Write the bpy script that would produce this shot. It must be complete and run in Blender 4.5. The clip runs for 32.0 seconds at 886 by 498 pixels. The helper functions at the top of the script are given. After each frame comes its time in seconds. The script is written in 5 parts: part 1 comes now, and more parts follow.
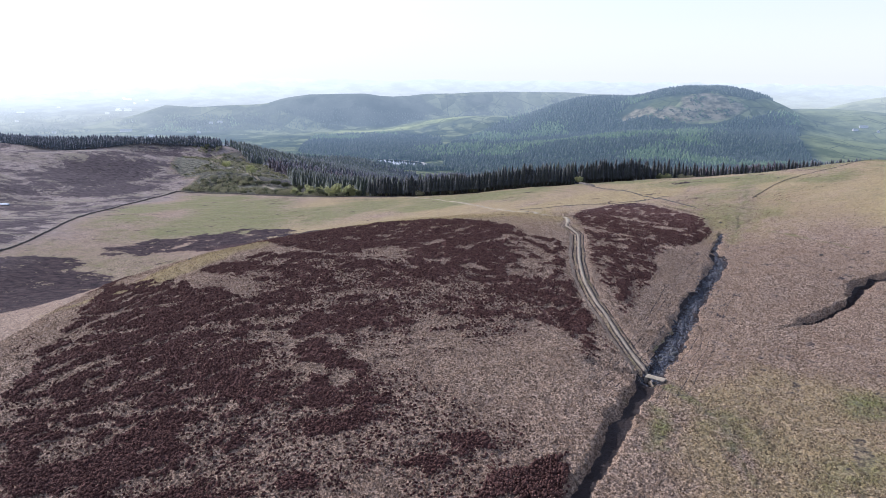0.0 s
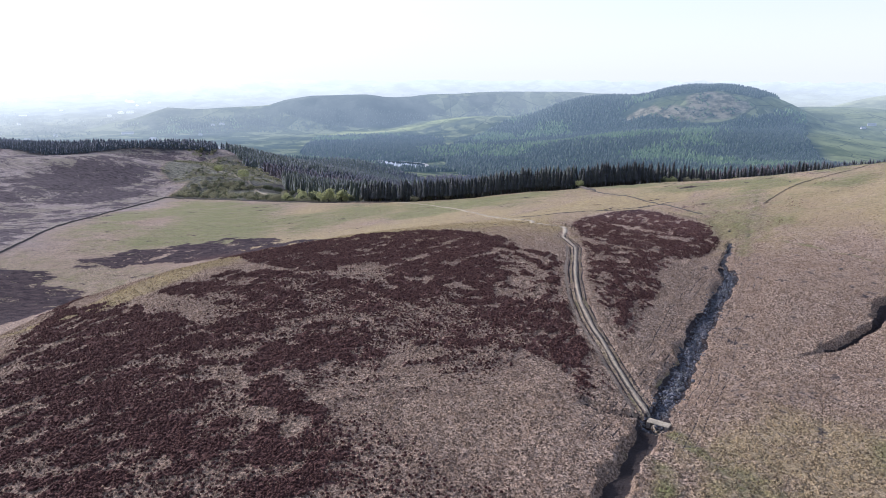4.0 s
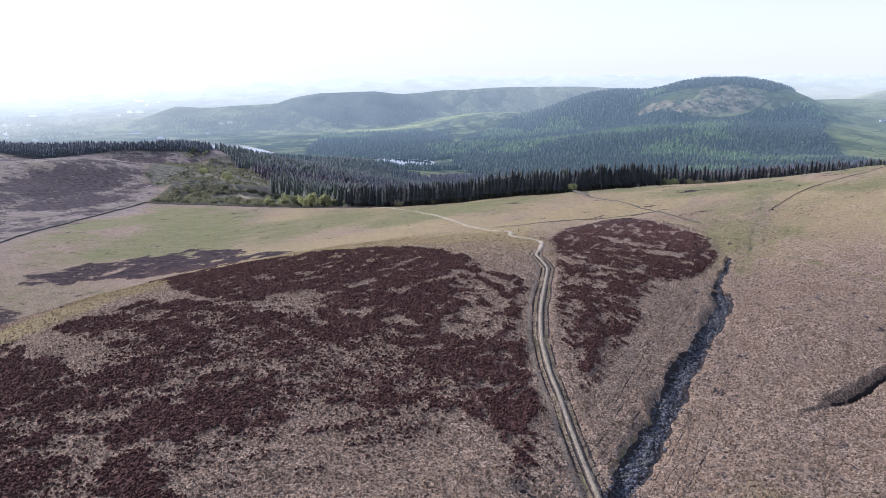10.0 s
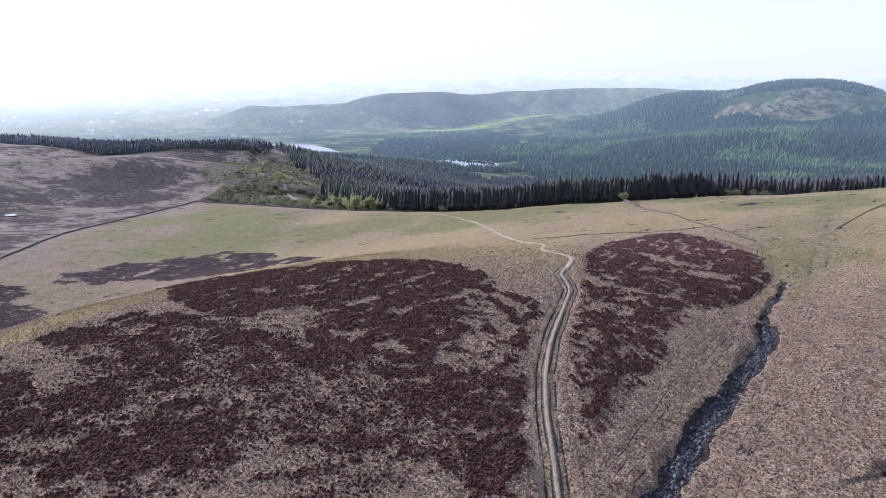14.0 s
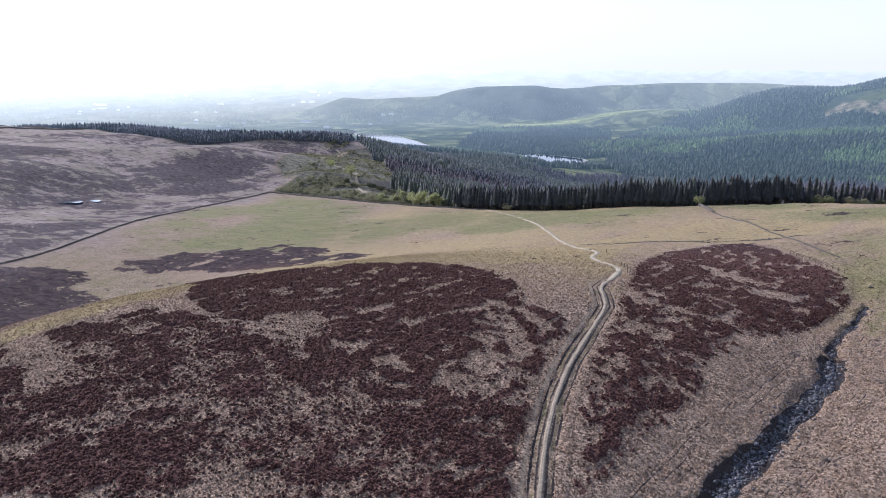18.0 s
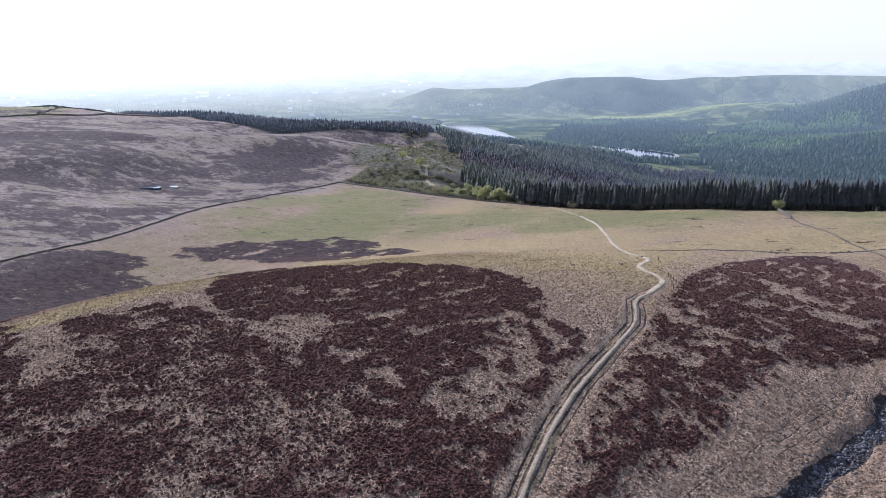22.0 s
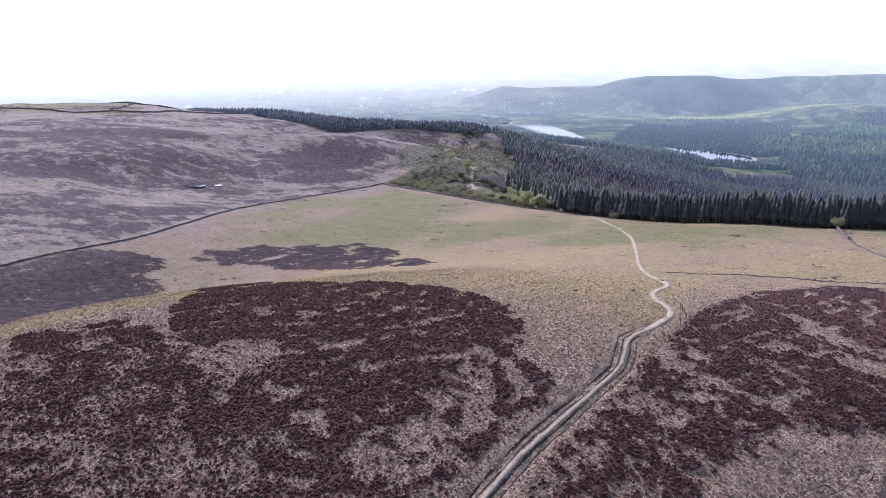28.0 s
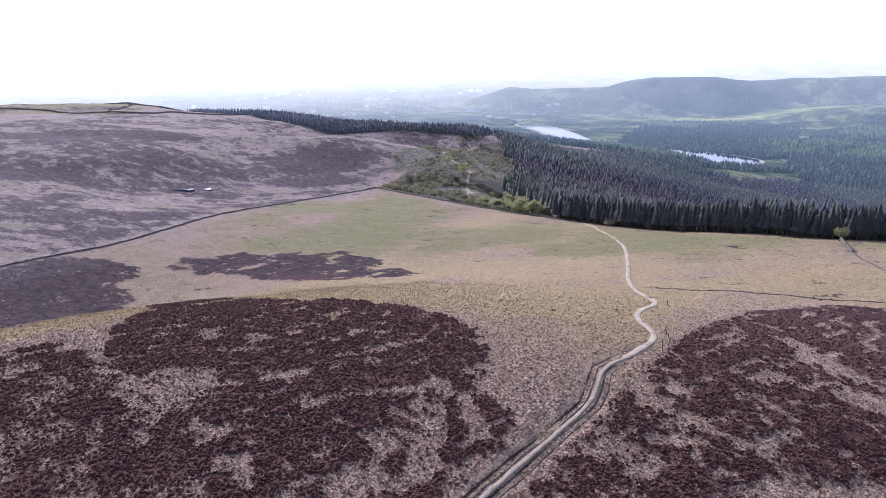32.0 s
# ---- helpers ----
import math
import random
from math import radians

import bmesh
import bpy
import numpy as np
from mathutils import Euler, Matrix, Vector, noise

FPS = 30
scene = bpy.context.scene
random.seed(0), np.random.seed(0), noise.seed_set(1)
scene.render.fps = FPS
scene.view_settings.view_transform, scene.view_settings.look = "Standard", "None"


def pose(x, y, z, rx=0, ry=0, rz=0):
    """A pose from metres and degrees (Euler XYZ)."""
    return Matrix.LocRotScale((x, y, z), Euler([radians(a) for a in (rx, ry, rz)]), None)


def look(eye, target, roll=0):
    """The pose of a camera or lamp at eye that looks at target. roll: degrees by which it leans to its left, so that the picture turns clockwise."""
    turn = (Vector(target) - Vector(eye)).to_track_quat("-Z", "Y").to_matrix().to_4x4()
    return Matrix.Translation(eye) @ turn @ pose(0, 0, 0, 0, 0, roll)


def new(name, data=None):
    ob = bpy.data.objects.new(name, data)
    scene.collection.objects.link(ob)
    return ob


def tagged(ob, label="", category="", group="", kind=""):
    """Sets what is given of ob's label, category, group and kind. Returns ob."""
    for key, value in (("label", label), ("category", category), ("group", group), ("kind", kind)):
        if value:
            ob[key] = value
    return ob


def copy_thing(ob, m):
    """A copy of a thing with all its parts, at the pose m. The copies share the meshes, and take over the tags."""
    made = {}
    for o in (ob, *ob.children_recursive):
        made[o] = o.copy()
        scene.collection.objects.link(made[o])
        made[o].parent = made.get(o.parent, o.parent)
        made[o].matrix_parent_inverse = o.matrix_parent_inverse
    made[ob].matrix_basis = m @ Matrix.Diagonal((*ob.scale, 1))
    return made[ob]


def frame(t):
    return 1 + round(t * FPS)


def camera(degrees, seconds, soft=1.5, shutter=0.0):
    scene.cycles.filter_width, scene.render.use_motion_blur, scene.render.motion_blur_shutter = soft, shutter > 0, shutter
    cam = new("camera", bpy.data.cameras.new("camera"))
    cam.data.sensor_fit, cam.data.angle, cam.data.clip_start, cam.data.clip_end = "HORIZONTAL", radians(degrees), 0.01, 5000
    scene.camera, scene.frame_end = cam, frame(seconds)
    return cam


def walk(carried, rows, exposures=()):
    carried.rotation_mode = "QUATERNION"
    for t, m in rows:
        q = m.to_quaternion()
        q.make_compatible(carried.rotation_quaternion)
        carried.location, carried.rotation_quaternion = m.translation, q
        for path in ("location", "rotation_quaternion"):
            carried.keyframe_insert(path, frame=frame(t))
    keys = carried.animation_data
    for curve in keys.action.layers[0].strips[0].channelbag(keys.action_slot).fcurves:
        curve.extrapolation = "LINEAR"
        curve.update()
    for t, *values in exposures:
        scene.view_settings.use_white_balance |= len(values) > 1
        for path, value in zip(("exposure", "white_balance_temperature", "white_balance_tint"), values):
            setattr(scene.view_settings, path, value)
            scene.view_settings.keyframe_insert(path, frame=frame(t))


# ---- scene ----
# ---- camera and walk: seconds, x, y, z, tilt, lean, heading ----
cam = camera(65.42, 32.0, soft=0.65)
WAY = [
    (0.0, -0.42, -0.88, 69.91, 75.693, -0.53, -0.112),
    (0.5, 0.39, 1.97, 69.88, 75.697, -0.51, -0.093),
    (1.0, 1.15, 4.83, 69.85, 75.688, -0.47, 0.018),
    (1.5, 1.97, 7.62, 69.84, 75.681, -0.42, 0.074),
    (2.0, 2.80, 10.41, 69.85, 75.683, -0.37, 0.070),
    (2.5, 3.75, 13.24, 69.88, 75.687, -0.31, 0.086),
    (3.0, 4.81, 15.97, 69.89, 75.694, -0.27, 0.129),
    (3.5, 5.84, 18.70, 69.91, 75.711, -0.20, 0.198),
    (5.5, 11.16, 29.98, 70.10, 75.662, 0.06, 0.240),
    (6.0, 12.68, 32.62, 70.15, 75.641, 0.14, 0.289),
    (6.5, 14.29, 35.37, 70.16, 75.620, 0.18, 0.437),
    (7.0, 16.08, 38.16, 70.14, 75.588, 0.20, 0.560),
    (7.5, 17.91, 40.99, 70.14, 75.538, 0.27, 0.681),
    (8.0, 19.70, 43.85, 70.17, 75.506, 0.34, 0.732),
    (8.5, 21.46, 46.65, 70.25, 75.482, 0.37, 0.813),
    (9.0, 23.23, 49.30, 70.31, 75.439, 0.41, 0.924),
    (9.5, 25.19, 51.90, 70.35, 75.404, 0.45, 1.105),
    (10.0, 27.21, 54.54, 70.38, 75.388, 0.48, 1.290),
    (10.5, 29.21, 57.09, 70.43, 75.379, 0.50, 1.533),
    (11.0, 31.18, 59.59, 70.47, 75.374, 0.50, 1.853),
    (11.5, 33.06, 61.99, 70.52, 75.384, 0.48, 2.392),
    (12.0, 35.01, 64.29, 70.58, 75.396, 0.45, 3.325),
    (12.5, 37.09, 66.63, 70.64, 75.401, 0.40, 4.297),
    (13.0, 39.16, 68.91, 70.66, 75.428, 0.36, 5.250),
    (13.5, 41.27, 71.31, 70.65, 75.444, 0.32, 6.155),
    (14.0, 43.35, 73.70, 70.63, 75.462, 0.30, 7.089),
    (14.5, 45.36, 76.11, 70.62, 75.485, 0.26, 7.891),
    (16.5, 53.08, 85.30, 70.57, 75.494, 0.10, 11.731),
    (17.0, 55.00, 87.68, 70.57, 75.488, 0.11, 12.888),
    (17.5, 56.92, 89.93, 70.56, 75.466, 0.11, 13.798),
    (18.0, 59.33, 91.86, 70.48, 74.967, 0.14, 14.771),
    (18.5, 61.83, 93.64, 70.43, 74.282, 0.18, 15.833),
    (19.0, 63.77, 95.52, 70.51, 74.257, 0.19, 16.873),
    (19.5, 65.54, 97.67, 70.62, 74.240, 0.17, 17.843),
    (20.0, 67.18, 100.01, 70.72, 74.220, 0.14, 18.230),
    (20.5, 68.67, 102.22, 70.82, 74.198, 0.12, 18.608),
    (21.0, 70.32, 104.37, 70.94, 74.212, 0.08, 19.852),
    (21.5, 72.00, 106.56, 71.03, 74.219, 0.04, 21.166),
    (22.0, 73.59, 108.86, 71.10, 74.208, 0.02, 22.307),
    (22.5, 75.21, 111.21, 71.16, 74.192, 0.03, 23.216),
    (23.0, 76.70, 113.56, 71.22, 74.175, 0.06, 23.542),
    (23.5, 78.06, 115.92, 71.34, 74.154, 0.08, 23.786),
    (24.0, 79.42, 118.24, 71.51, 74.139, 0.09, 24.210),
    (24.5, 80.68, 120.63, 71.69, 74.117, 0.08, 24.970),
    (25.0, 82.04, 123.05, 71.88, 74.104, 0.09, 25.581),
    (25.5, 83.26, 125.42, 72.06, 74.087, 0.09, 26.152),
    (27.5, 87.48, 135.14, 72.54, 74.024, 0.03, 28.163),
    (28.0, 88.73, 137.04, 72.59, 74.021, 0.03, 28.413),
    (28.5, 89.78, 139.04, 72.61, 74.023, 0.02, 28.681),
    (29.0, 90.56, 141.23, 72.62, 74.052, -0.01, 28.917),
    (29.5, 91.08, 143.55, 72.63, 74.067, -0.02, 29.135),
    (30.0, 91.34, 145.95, 72.63, 74.059, -0.02, 29.167),
    (30.5, 91.39, 148.44, 72.65, 74.061, -0.02, 29.140),
    (31.0, 91.33, 150.87, 72.66, 74.069, -0.03, 29.126),
    (31.5, 91.29, 153.35, 72.69, 74.088, -0.04, 29.083),
    (32.0, 91.27, 155.84, 72.71, 74.082, -0.04, 29.071),
]
walk(cam, [(t, pose(x, y, z, tilt, lean, head)) for t, x, y, z, tilt, lean, head in WAY],
     exposures=[(0, 0.34, 6000, 22), (23, 0.33, 6000, 22), (25, 0.42, 5960, 25), (28, 0.46, 5900, 32), (32, 0.48, 5900, 33)])

# ---- world, sun ----
SUN_HEAD, SUN_UP = 58.0, 28.0          # degrees left of +y, and above the horizon
world = bpy.data.worlds.new("sky")
scene.world = world
world.use_nodes = True
wn, wl = world.node_tree.nodes, world.node_tree.links
wn.clear()
sky = wn.new("ShaderNodeTexSky")
sky.sky_type, sky.sun_disc = "NISHITA", False
sky.sun_elevation, sky.sun_rotation = radians(SUN_UP), radians(-SUN_HEAD)
sky.altitude, sky.air_density, sky.dust_density, sky.ozone_density = 400, 1.0, 1.0, 1.5
back = wn.new("ShaderNodeBackground")
back.inputs["Strength"].default_value = 0.16
wout = wn.new("ShaderNodeOutputWorld")
pale = wn.new("ShaderNodeHueSaturation")
pale.inputs["Saturation"].default_value = 0.42
cool = wn.new("ShaderNodeMix")
cool.data_type, cool.blend_type = "RGBA", "MULTIPLY"
cool.inputs[0].default_value, cool.inputs[7].default_value = 1.0, (0.90, 0.98, 1.08, 1)
wl.new(sky.outputs[0], pale.inputs["Color"])
wl.new(pale.outputs[0], cool.inputs[6])
# the bright hazy rim of the sky, all the way round
way = wn.new("ShaderNodeTexCoord")
split = wn.new("ShaderNodeSeparateXYZ")
rim = wn.new("ShaderNodeMapRange")
rim.interpolation_type = "SMOOTHSTEP"
for sock, val in zip(list(rim.inputs)[1:5], (0.0, 0.20, 0.85, 0.0)):
    sock.default_value = val
milk = wn.new("ShaderNodeMix")
milk.data_type = "RGBA"
milk.inputs[7].default_value = (4.6, 5.0, 5.6, 1)
wl.new(way.outputs["Generated"], split.inputs[0])
wl.new(split.outputs["Z"], rim.inputs["Value"])
wl.new(rim.outputs[0], milk.inputs[0])
wl.new(cool.outputs[2], milk.inputs[6])
wl.new(milk.outputs[2], back.inputs["Color"])
wl.new(back.outputs[0], wout.inputs["Surface"])
sun = new("sun", bpy.data.lights.new("sun", "SUN"))
sun.data.energy, sun.data.angle, sun.data.color = 3.7, radians(0.6), (1.0, 0.95, 0.88)
a, e = radians(SUN_HEAD), radians(SUN_UP)
sun.matrix_world = look((-math.sin(a) * math.cos(e) * 500, math.cos(a) * math.cos(e) * 500, math.sin(e) * 500), (0, 0, 0))

# ---- the lie of the land: spot heights x, y, z of the moor and of the country beyond ----
MOOR = [
    (0, -60, 4), (-50, 112, -3), (74, 111, -1), (51, 152, 0.6), (-22, 141, 1.2), (23, 176, 1.7), (111, 203, -3),
    (113, 273, 1.5), (46, 264, 6), (26, 294, 6.5), (57, 310, 5), (140, 331, -2.5), (50, 363, -2.5),
    (-55, 252, 5.3), (-87, 246, 3.2), (-118, 236, -5), (-92, 282, -3.5), (-24, 316, 2.5), (-54, 404, -21.5),
    (3, 508, -22), (100, 505, -9), (217, 336, 13), (280, 438, 19), (227, 533, -10), (141, 230, 0), (170, 120, 2),
    (-150, 320, -32), (-130, 170, -6), (-200, 230, -24), (-253, 340, -28), (-253, 470, -31), (-253, 653, -43),
]
COUNTRY = [
    (-383, 542, -36.5), (-400, 780, -18), (-474, 553, -12), (-832, 826, -16), (-1103, 1071, -23), (-450, 380, -20),
    (-80, 590, -35), (-196, 712, -38), (-235, 751, -37), (-331, 1041, -36), (-140, 850, -66), (-78, 866, -80), (-247, 1182, -83), (-155, 1412, -113), (-52, 1377, -147), (-844, 1192, -53), (-585, 1197, -62), (-450, 1130, -50),
    (60, 530, -16), (160, 522, -8), (0, 545, -25), (-40, 570, -31), (20, 640, -52), (100, 800, -95), (100, 1000, -130), (500, 800, -40), (350, 620, -24), (600, 500, -5),
    (-80, 2105, -199), (300, 1600, -180), (-680, 2290, -190), (-900, 1500, -90), (-1900, 1600, -150),
    (-700, -300, -20), (600, -400, 10), (0, -900, 0),
]
# centre, half widths, turn and height of the far hills
FAR_HILLS = [
    (1140, 3050, 470, 460, 0, 16), (800, 3200, 460, 360, 0, -32), (300, 3350, 560, 260, -8, -128), (1000, 2500, 760, 460, 20, -130),
    (1750, 3200, 640, 540, 0, -75), (2500, 3500, 740, 430, 0, -14), ]
# the long hill: crest places and heights
LONG_HILL = [(-1500, 3350, -150), (-1340, 3400, -92), (-1180, 3430, -100), (-1082, 3450, -95), (-871, 3500, -84), (-785, 3520, -58), (-650, 3545, -36), (-395, 3580, -34), (-250, 3640, -50),
             (-73, 3700, -36), (358, 3790, -20), (575, 3790, -20), (1000, 3900, -40)]
SPOT = np.array(MOOR + COUNTRY, float)


def basis(x, y):
    d2 = (x[..., None] - SPOT[:, 0]) ** 2 + (y[..., None] - SPOT[:, 1]) ** 2
    return np.sqrt(d2 + 30.0 ** 2)


def fit_spots():
    n = len(SPOT)
    a = np.zeros((n + 1, n + 1))
    a[:n, :n] = basis(SPOT[:, 0], SPOT[:, 1]) - np.eye(n) * 2.0
    a[:n, n] = a[n, :n] = 1
    return np.linalg.solve(a, np.append(SPOT[:, 2], 0))


SPOT_W = fit_spots()


# ---- noise and curves ----
def hash2(ix, iy, seed):
    v = np.sin(ix * 127.1 + iy * 311.7 + seed * 74.7) * 43758.5453
    return v - np.floor(v)


def vnoise(x, y, seed=0):
    """Smooth noise from 0 to 1."""
    ix, iy = np.floor(x), np.floor(y)
    fx, fy = x - ix, y - iy
    fx, fy = fx * fx * (3 - 2 * fx), fy * fy * (3 - 2 * fy)
    top = hash2(ix, iy, seed) * (1 - fx) + hash2(ix + 1, iy, seed) * fx
    low = hash2(ix, iy + 1, seed) * (1 - fx) + hash2(ix + 1, iy + 1, seed) * fx
    return top * (1 - fy) + low * fy


def fbm(x, y, size, octaves=3, seed=0):
    out, amp, tot = 0.0, 1.0, 0.0
    for k in range(octaves):
        out = out + amp * vnoise(x / size * 2 ** k, y / size * 2 ** k, seed + 7 * k)
        tot += amp
        amp *= 0.5
    return out / tot


def smooth(a, b, v):
    k = np.clip((v - a) / (b - a), 0, 1)
    return k * k * (3 - 2 * k)


def bump(x, y, cx, cy, rx, ry, turn=0.0, power=1.0):
    c, s = math.cos(math.radians(turn)), math.sin(math.radians(turn))
    u, v = (x - cx) * c + (y - cy) * s, -(x - cx) * s + (y - cy) * c
    return np.exp(-(((u / rx) ** 2 + (v / ry) ** 2) ** power))


def line_near(x, y, pts):
    """Distance to a line of points, the length run along it, and on which side."""
    best = np.full(np.shape(x), 1e9)
    run, side, total = np.zeros(np.shape(x)), np.zeros(np.shape(x)), 0.0
    for (x0, y0), (x1, y1) in zip(pts, pts[1:]):
        dx, dy = x1 - x0, y1 - y0
        n = math.hypot(dx, dy)
        k = np.clip(((x - x0) * dx + (y - y0) * dy) / n ** 2, 0, 1)
        d = np.hypot(x - x0 - k * dx, y - y0 - k * dy)
        near = d < best
        best = np.where(near, d, best)
        run = np.where(near, total + k * n, run)
        side = np.where(near, np.sign((x - x0) * dy - (y - y0) * dx), side)
        total += n
    return best, run, side


def broad(x, y):
    """The land without its small forms."""
    x, y = np.asarray(x, float), np.asarray(y, float)
    z = basis(x, y) @ SPOT_W[:-1] + SPOT_W[-1]
    r = np.hypot(x, y)
    # the far country: a plain that lifts to the horizon, a forest hill with its spur, a long hill
    far = smooth(1900, 2700, r)
    plain = -205 + 251 * np.clip((r - 2500) / 2450, 0, 1.05) ** 3
    plain = plain - 160 * smooth(4895, 4985, r)
    land = z * (1 - far) + far * plain
    for cx, cy, rx, ry, turn, top in FAR_HILLS:
        h = -215 + (top + 215) * bump(x, y, cx, cy, rx, ry, turn, 1.4)
        land = np.maximum(land, h) + 12 * np.exp(-np.abs(land - h) / 12) * (h > -213)
    d, run, _ = line_near(x, y, [q[:2] for q in LONG_HILL])
    knots = np.cumsum([0] + [math.dist(p[:2], q[:2]) for p, q in zip(LONG_HILL, LONG_HILL[1:])])
    crest = np.interp(run, knots, [q[2] for q in LONG_HILL])
    west = smooth(-262, -360, x) * smooth(1350, 950, y) * smooth(330, 430, y) * (1 - bump(x, y, -374, 547, 70, 50))
    land = land + west * (13 * (fbm(x * 0.8 + y * 0.5, y * 1.4 - x * 0.8, 170, 3, 45) - 0.5) + 6 * (fbm(x * 0.8 + y * 0.5, y * 1.5 - x * 0.9, 55, 3, 46) - 0.5))
    land = land - 13 * bump(x, y, -520, 872, 130, 62, 40) + 8 * bump(x, y, -700, 1060, 150, 60, 30) - 10 * bump(x, y, -1010, 1190, 170, 110)
    land = land + 9 * bump(x, y, -342, 756, 95, 38, 28) + 8 * bump(x, y, -232, 702, 36, 22, 30) - 24 * bump(x, y, -405, 872, 150, 50, 30)
    return np.maximum(land, -215 + (crest + 215) * np.exp(-(d / 210) ** 2))


# ---- helpers for meshes ----
def in_poly(x, y, pts):
    """How far inside a closed outline each place lies, in metres; negative outside."""
    d = line_near(x, y, list(pts) + [pts[0]])[0]
    odd = np.zeros(np.shape(x), bool)
    for (x0, y0), (x1, y1) in zip(pts, list(pts[1:]) + [pts[0]]):
        if y0 == y1:
            continue
        odd ^= ((y0 > y) != (y1 > y)) & (x < (x1 - x0) * (y - y0) / (y1 - y0) + x0)
    return np.where(odd, d, -d)


def mesh_of(name, verts, faces, mats, smooth_shade=False, slots=None):
    """A mesh from numpy arrays; all faces have the same number of corners."""
    me = bpy.data.meshes.new(name)
    n, k = len(faces), faces.shape[1]
    me.vertices.add(len(verts))
    me.vertices.foreach_set("co", np.asarray(verts, np.float32).ravel())
    me.loops.add(n * k)
    me.loops.foreach_set("vertex_index", np.asarray(faces, np.int32).ravel())
    me.polygons.add(n)
    me.polygons.foreach_set("loop_start", np.arange(0, n * k, k, dtype=np.int32))
    if smooth_shade:
        me.polygons.foreach_set("use_smooth", np.ones(n, bool))
    for m in mats:
        me.materials.append(m)
    if slots is not None:
        me.polygons.foreach_set("material_index", np.asarray(slots, np.int32))
    me.update(calc_edges=True)
    return me


def part(name, bm, material, parent, label=""):
    me = bpy.data.meshes.new(name)
    bm.to_mesh(me)
    bm.free()
    me.materials.append(material)
    ob = new(name, me)
    ob.parent = parent
    return tagged(ob, label)


def scattered(verts, faces, places, sizes, turns, tall=None):
    """One template set down many times, as arrays."""
    n, v = len(places), len(verts)
    c, s = np.cos(turns)[:, None], np.sin(turns)[:, None]
    tall = sizes if tall is None else tall
    x = (verts[:, 0] * c - verts[:, 1] * s) * sizes[:, None] + places[:, 0:1]
    y = (verts[:, 0] * s + verts[:, 1] * c) * sizes[:, None] + places[:, 1:2]
    z = verts[:, 2] * tall[:, None] + places[:, 2:3]
    f = faces[None] + (np.arange(n) * v)[:, None, None]
    return np.stack([x, y, z], -1).reshape(-1, 3), f.reshape(-1, faces.shape[1])


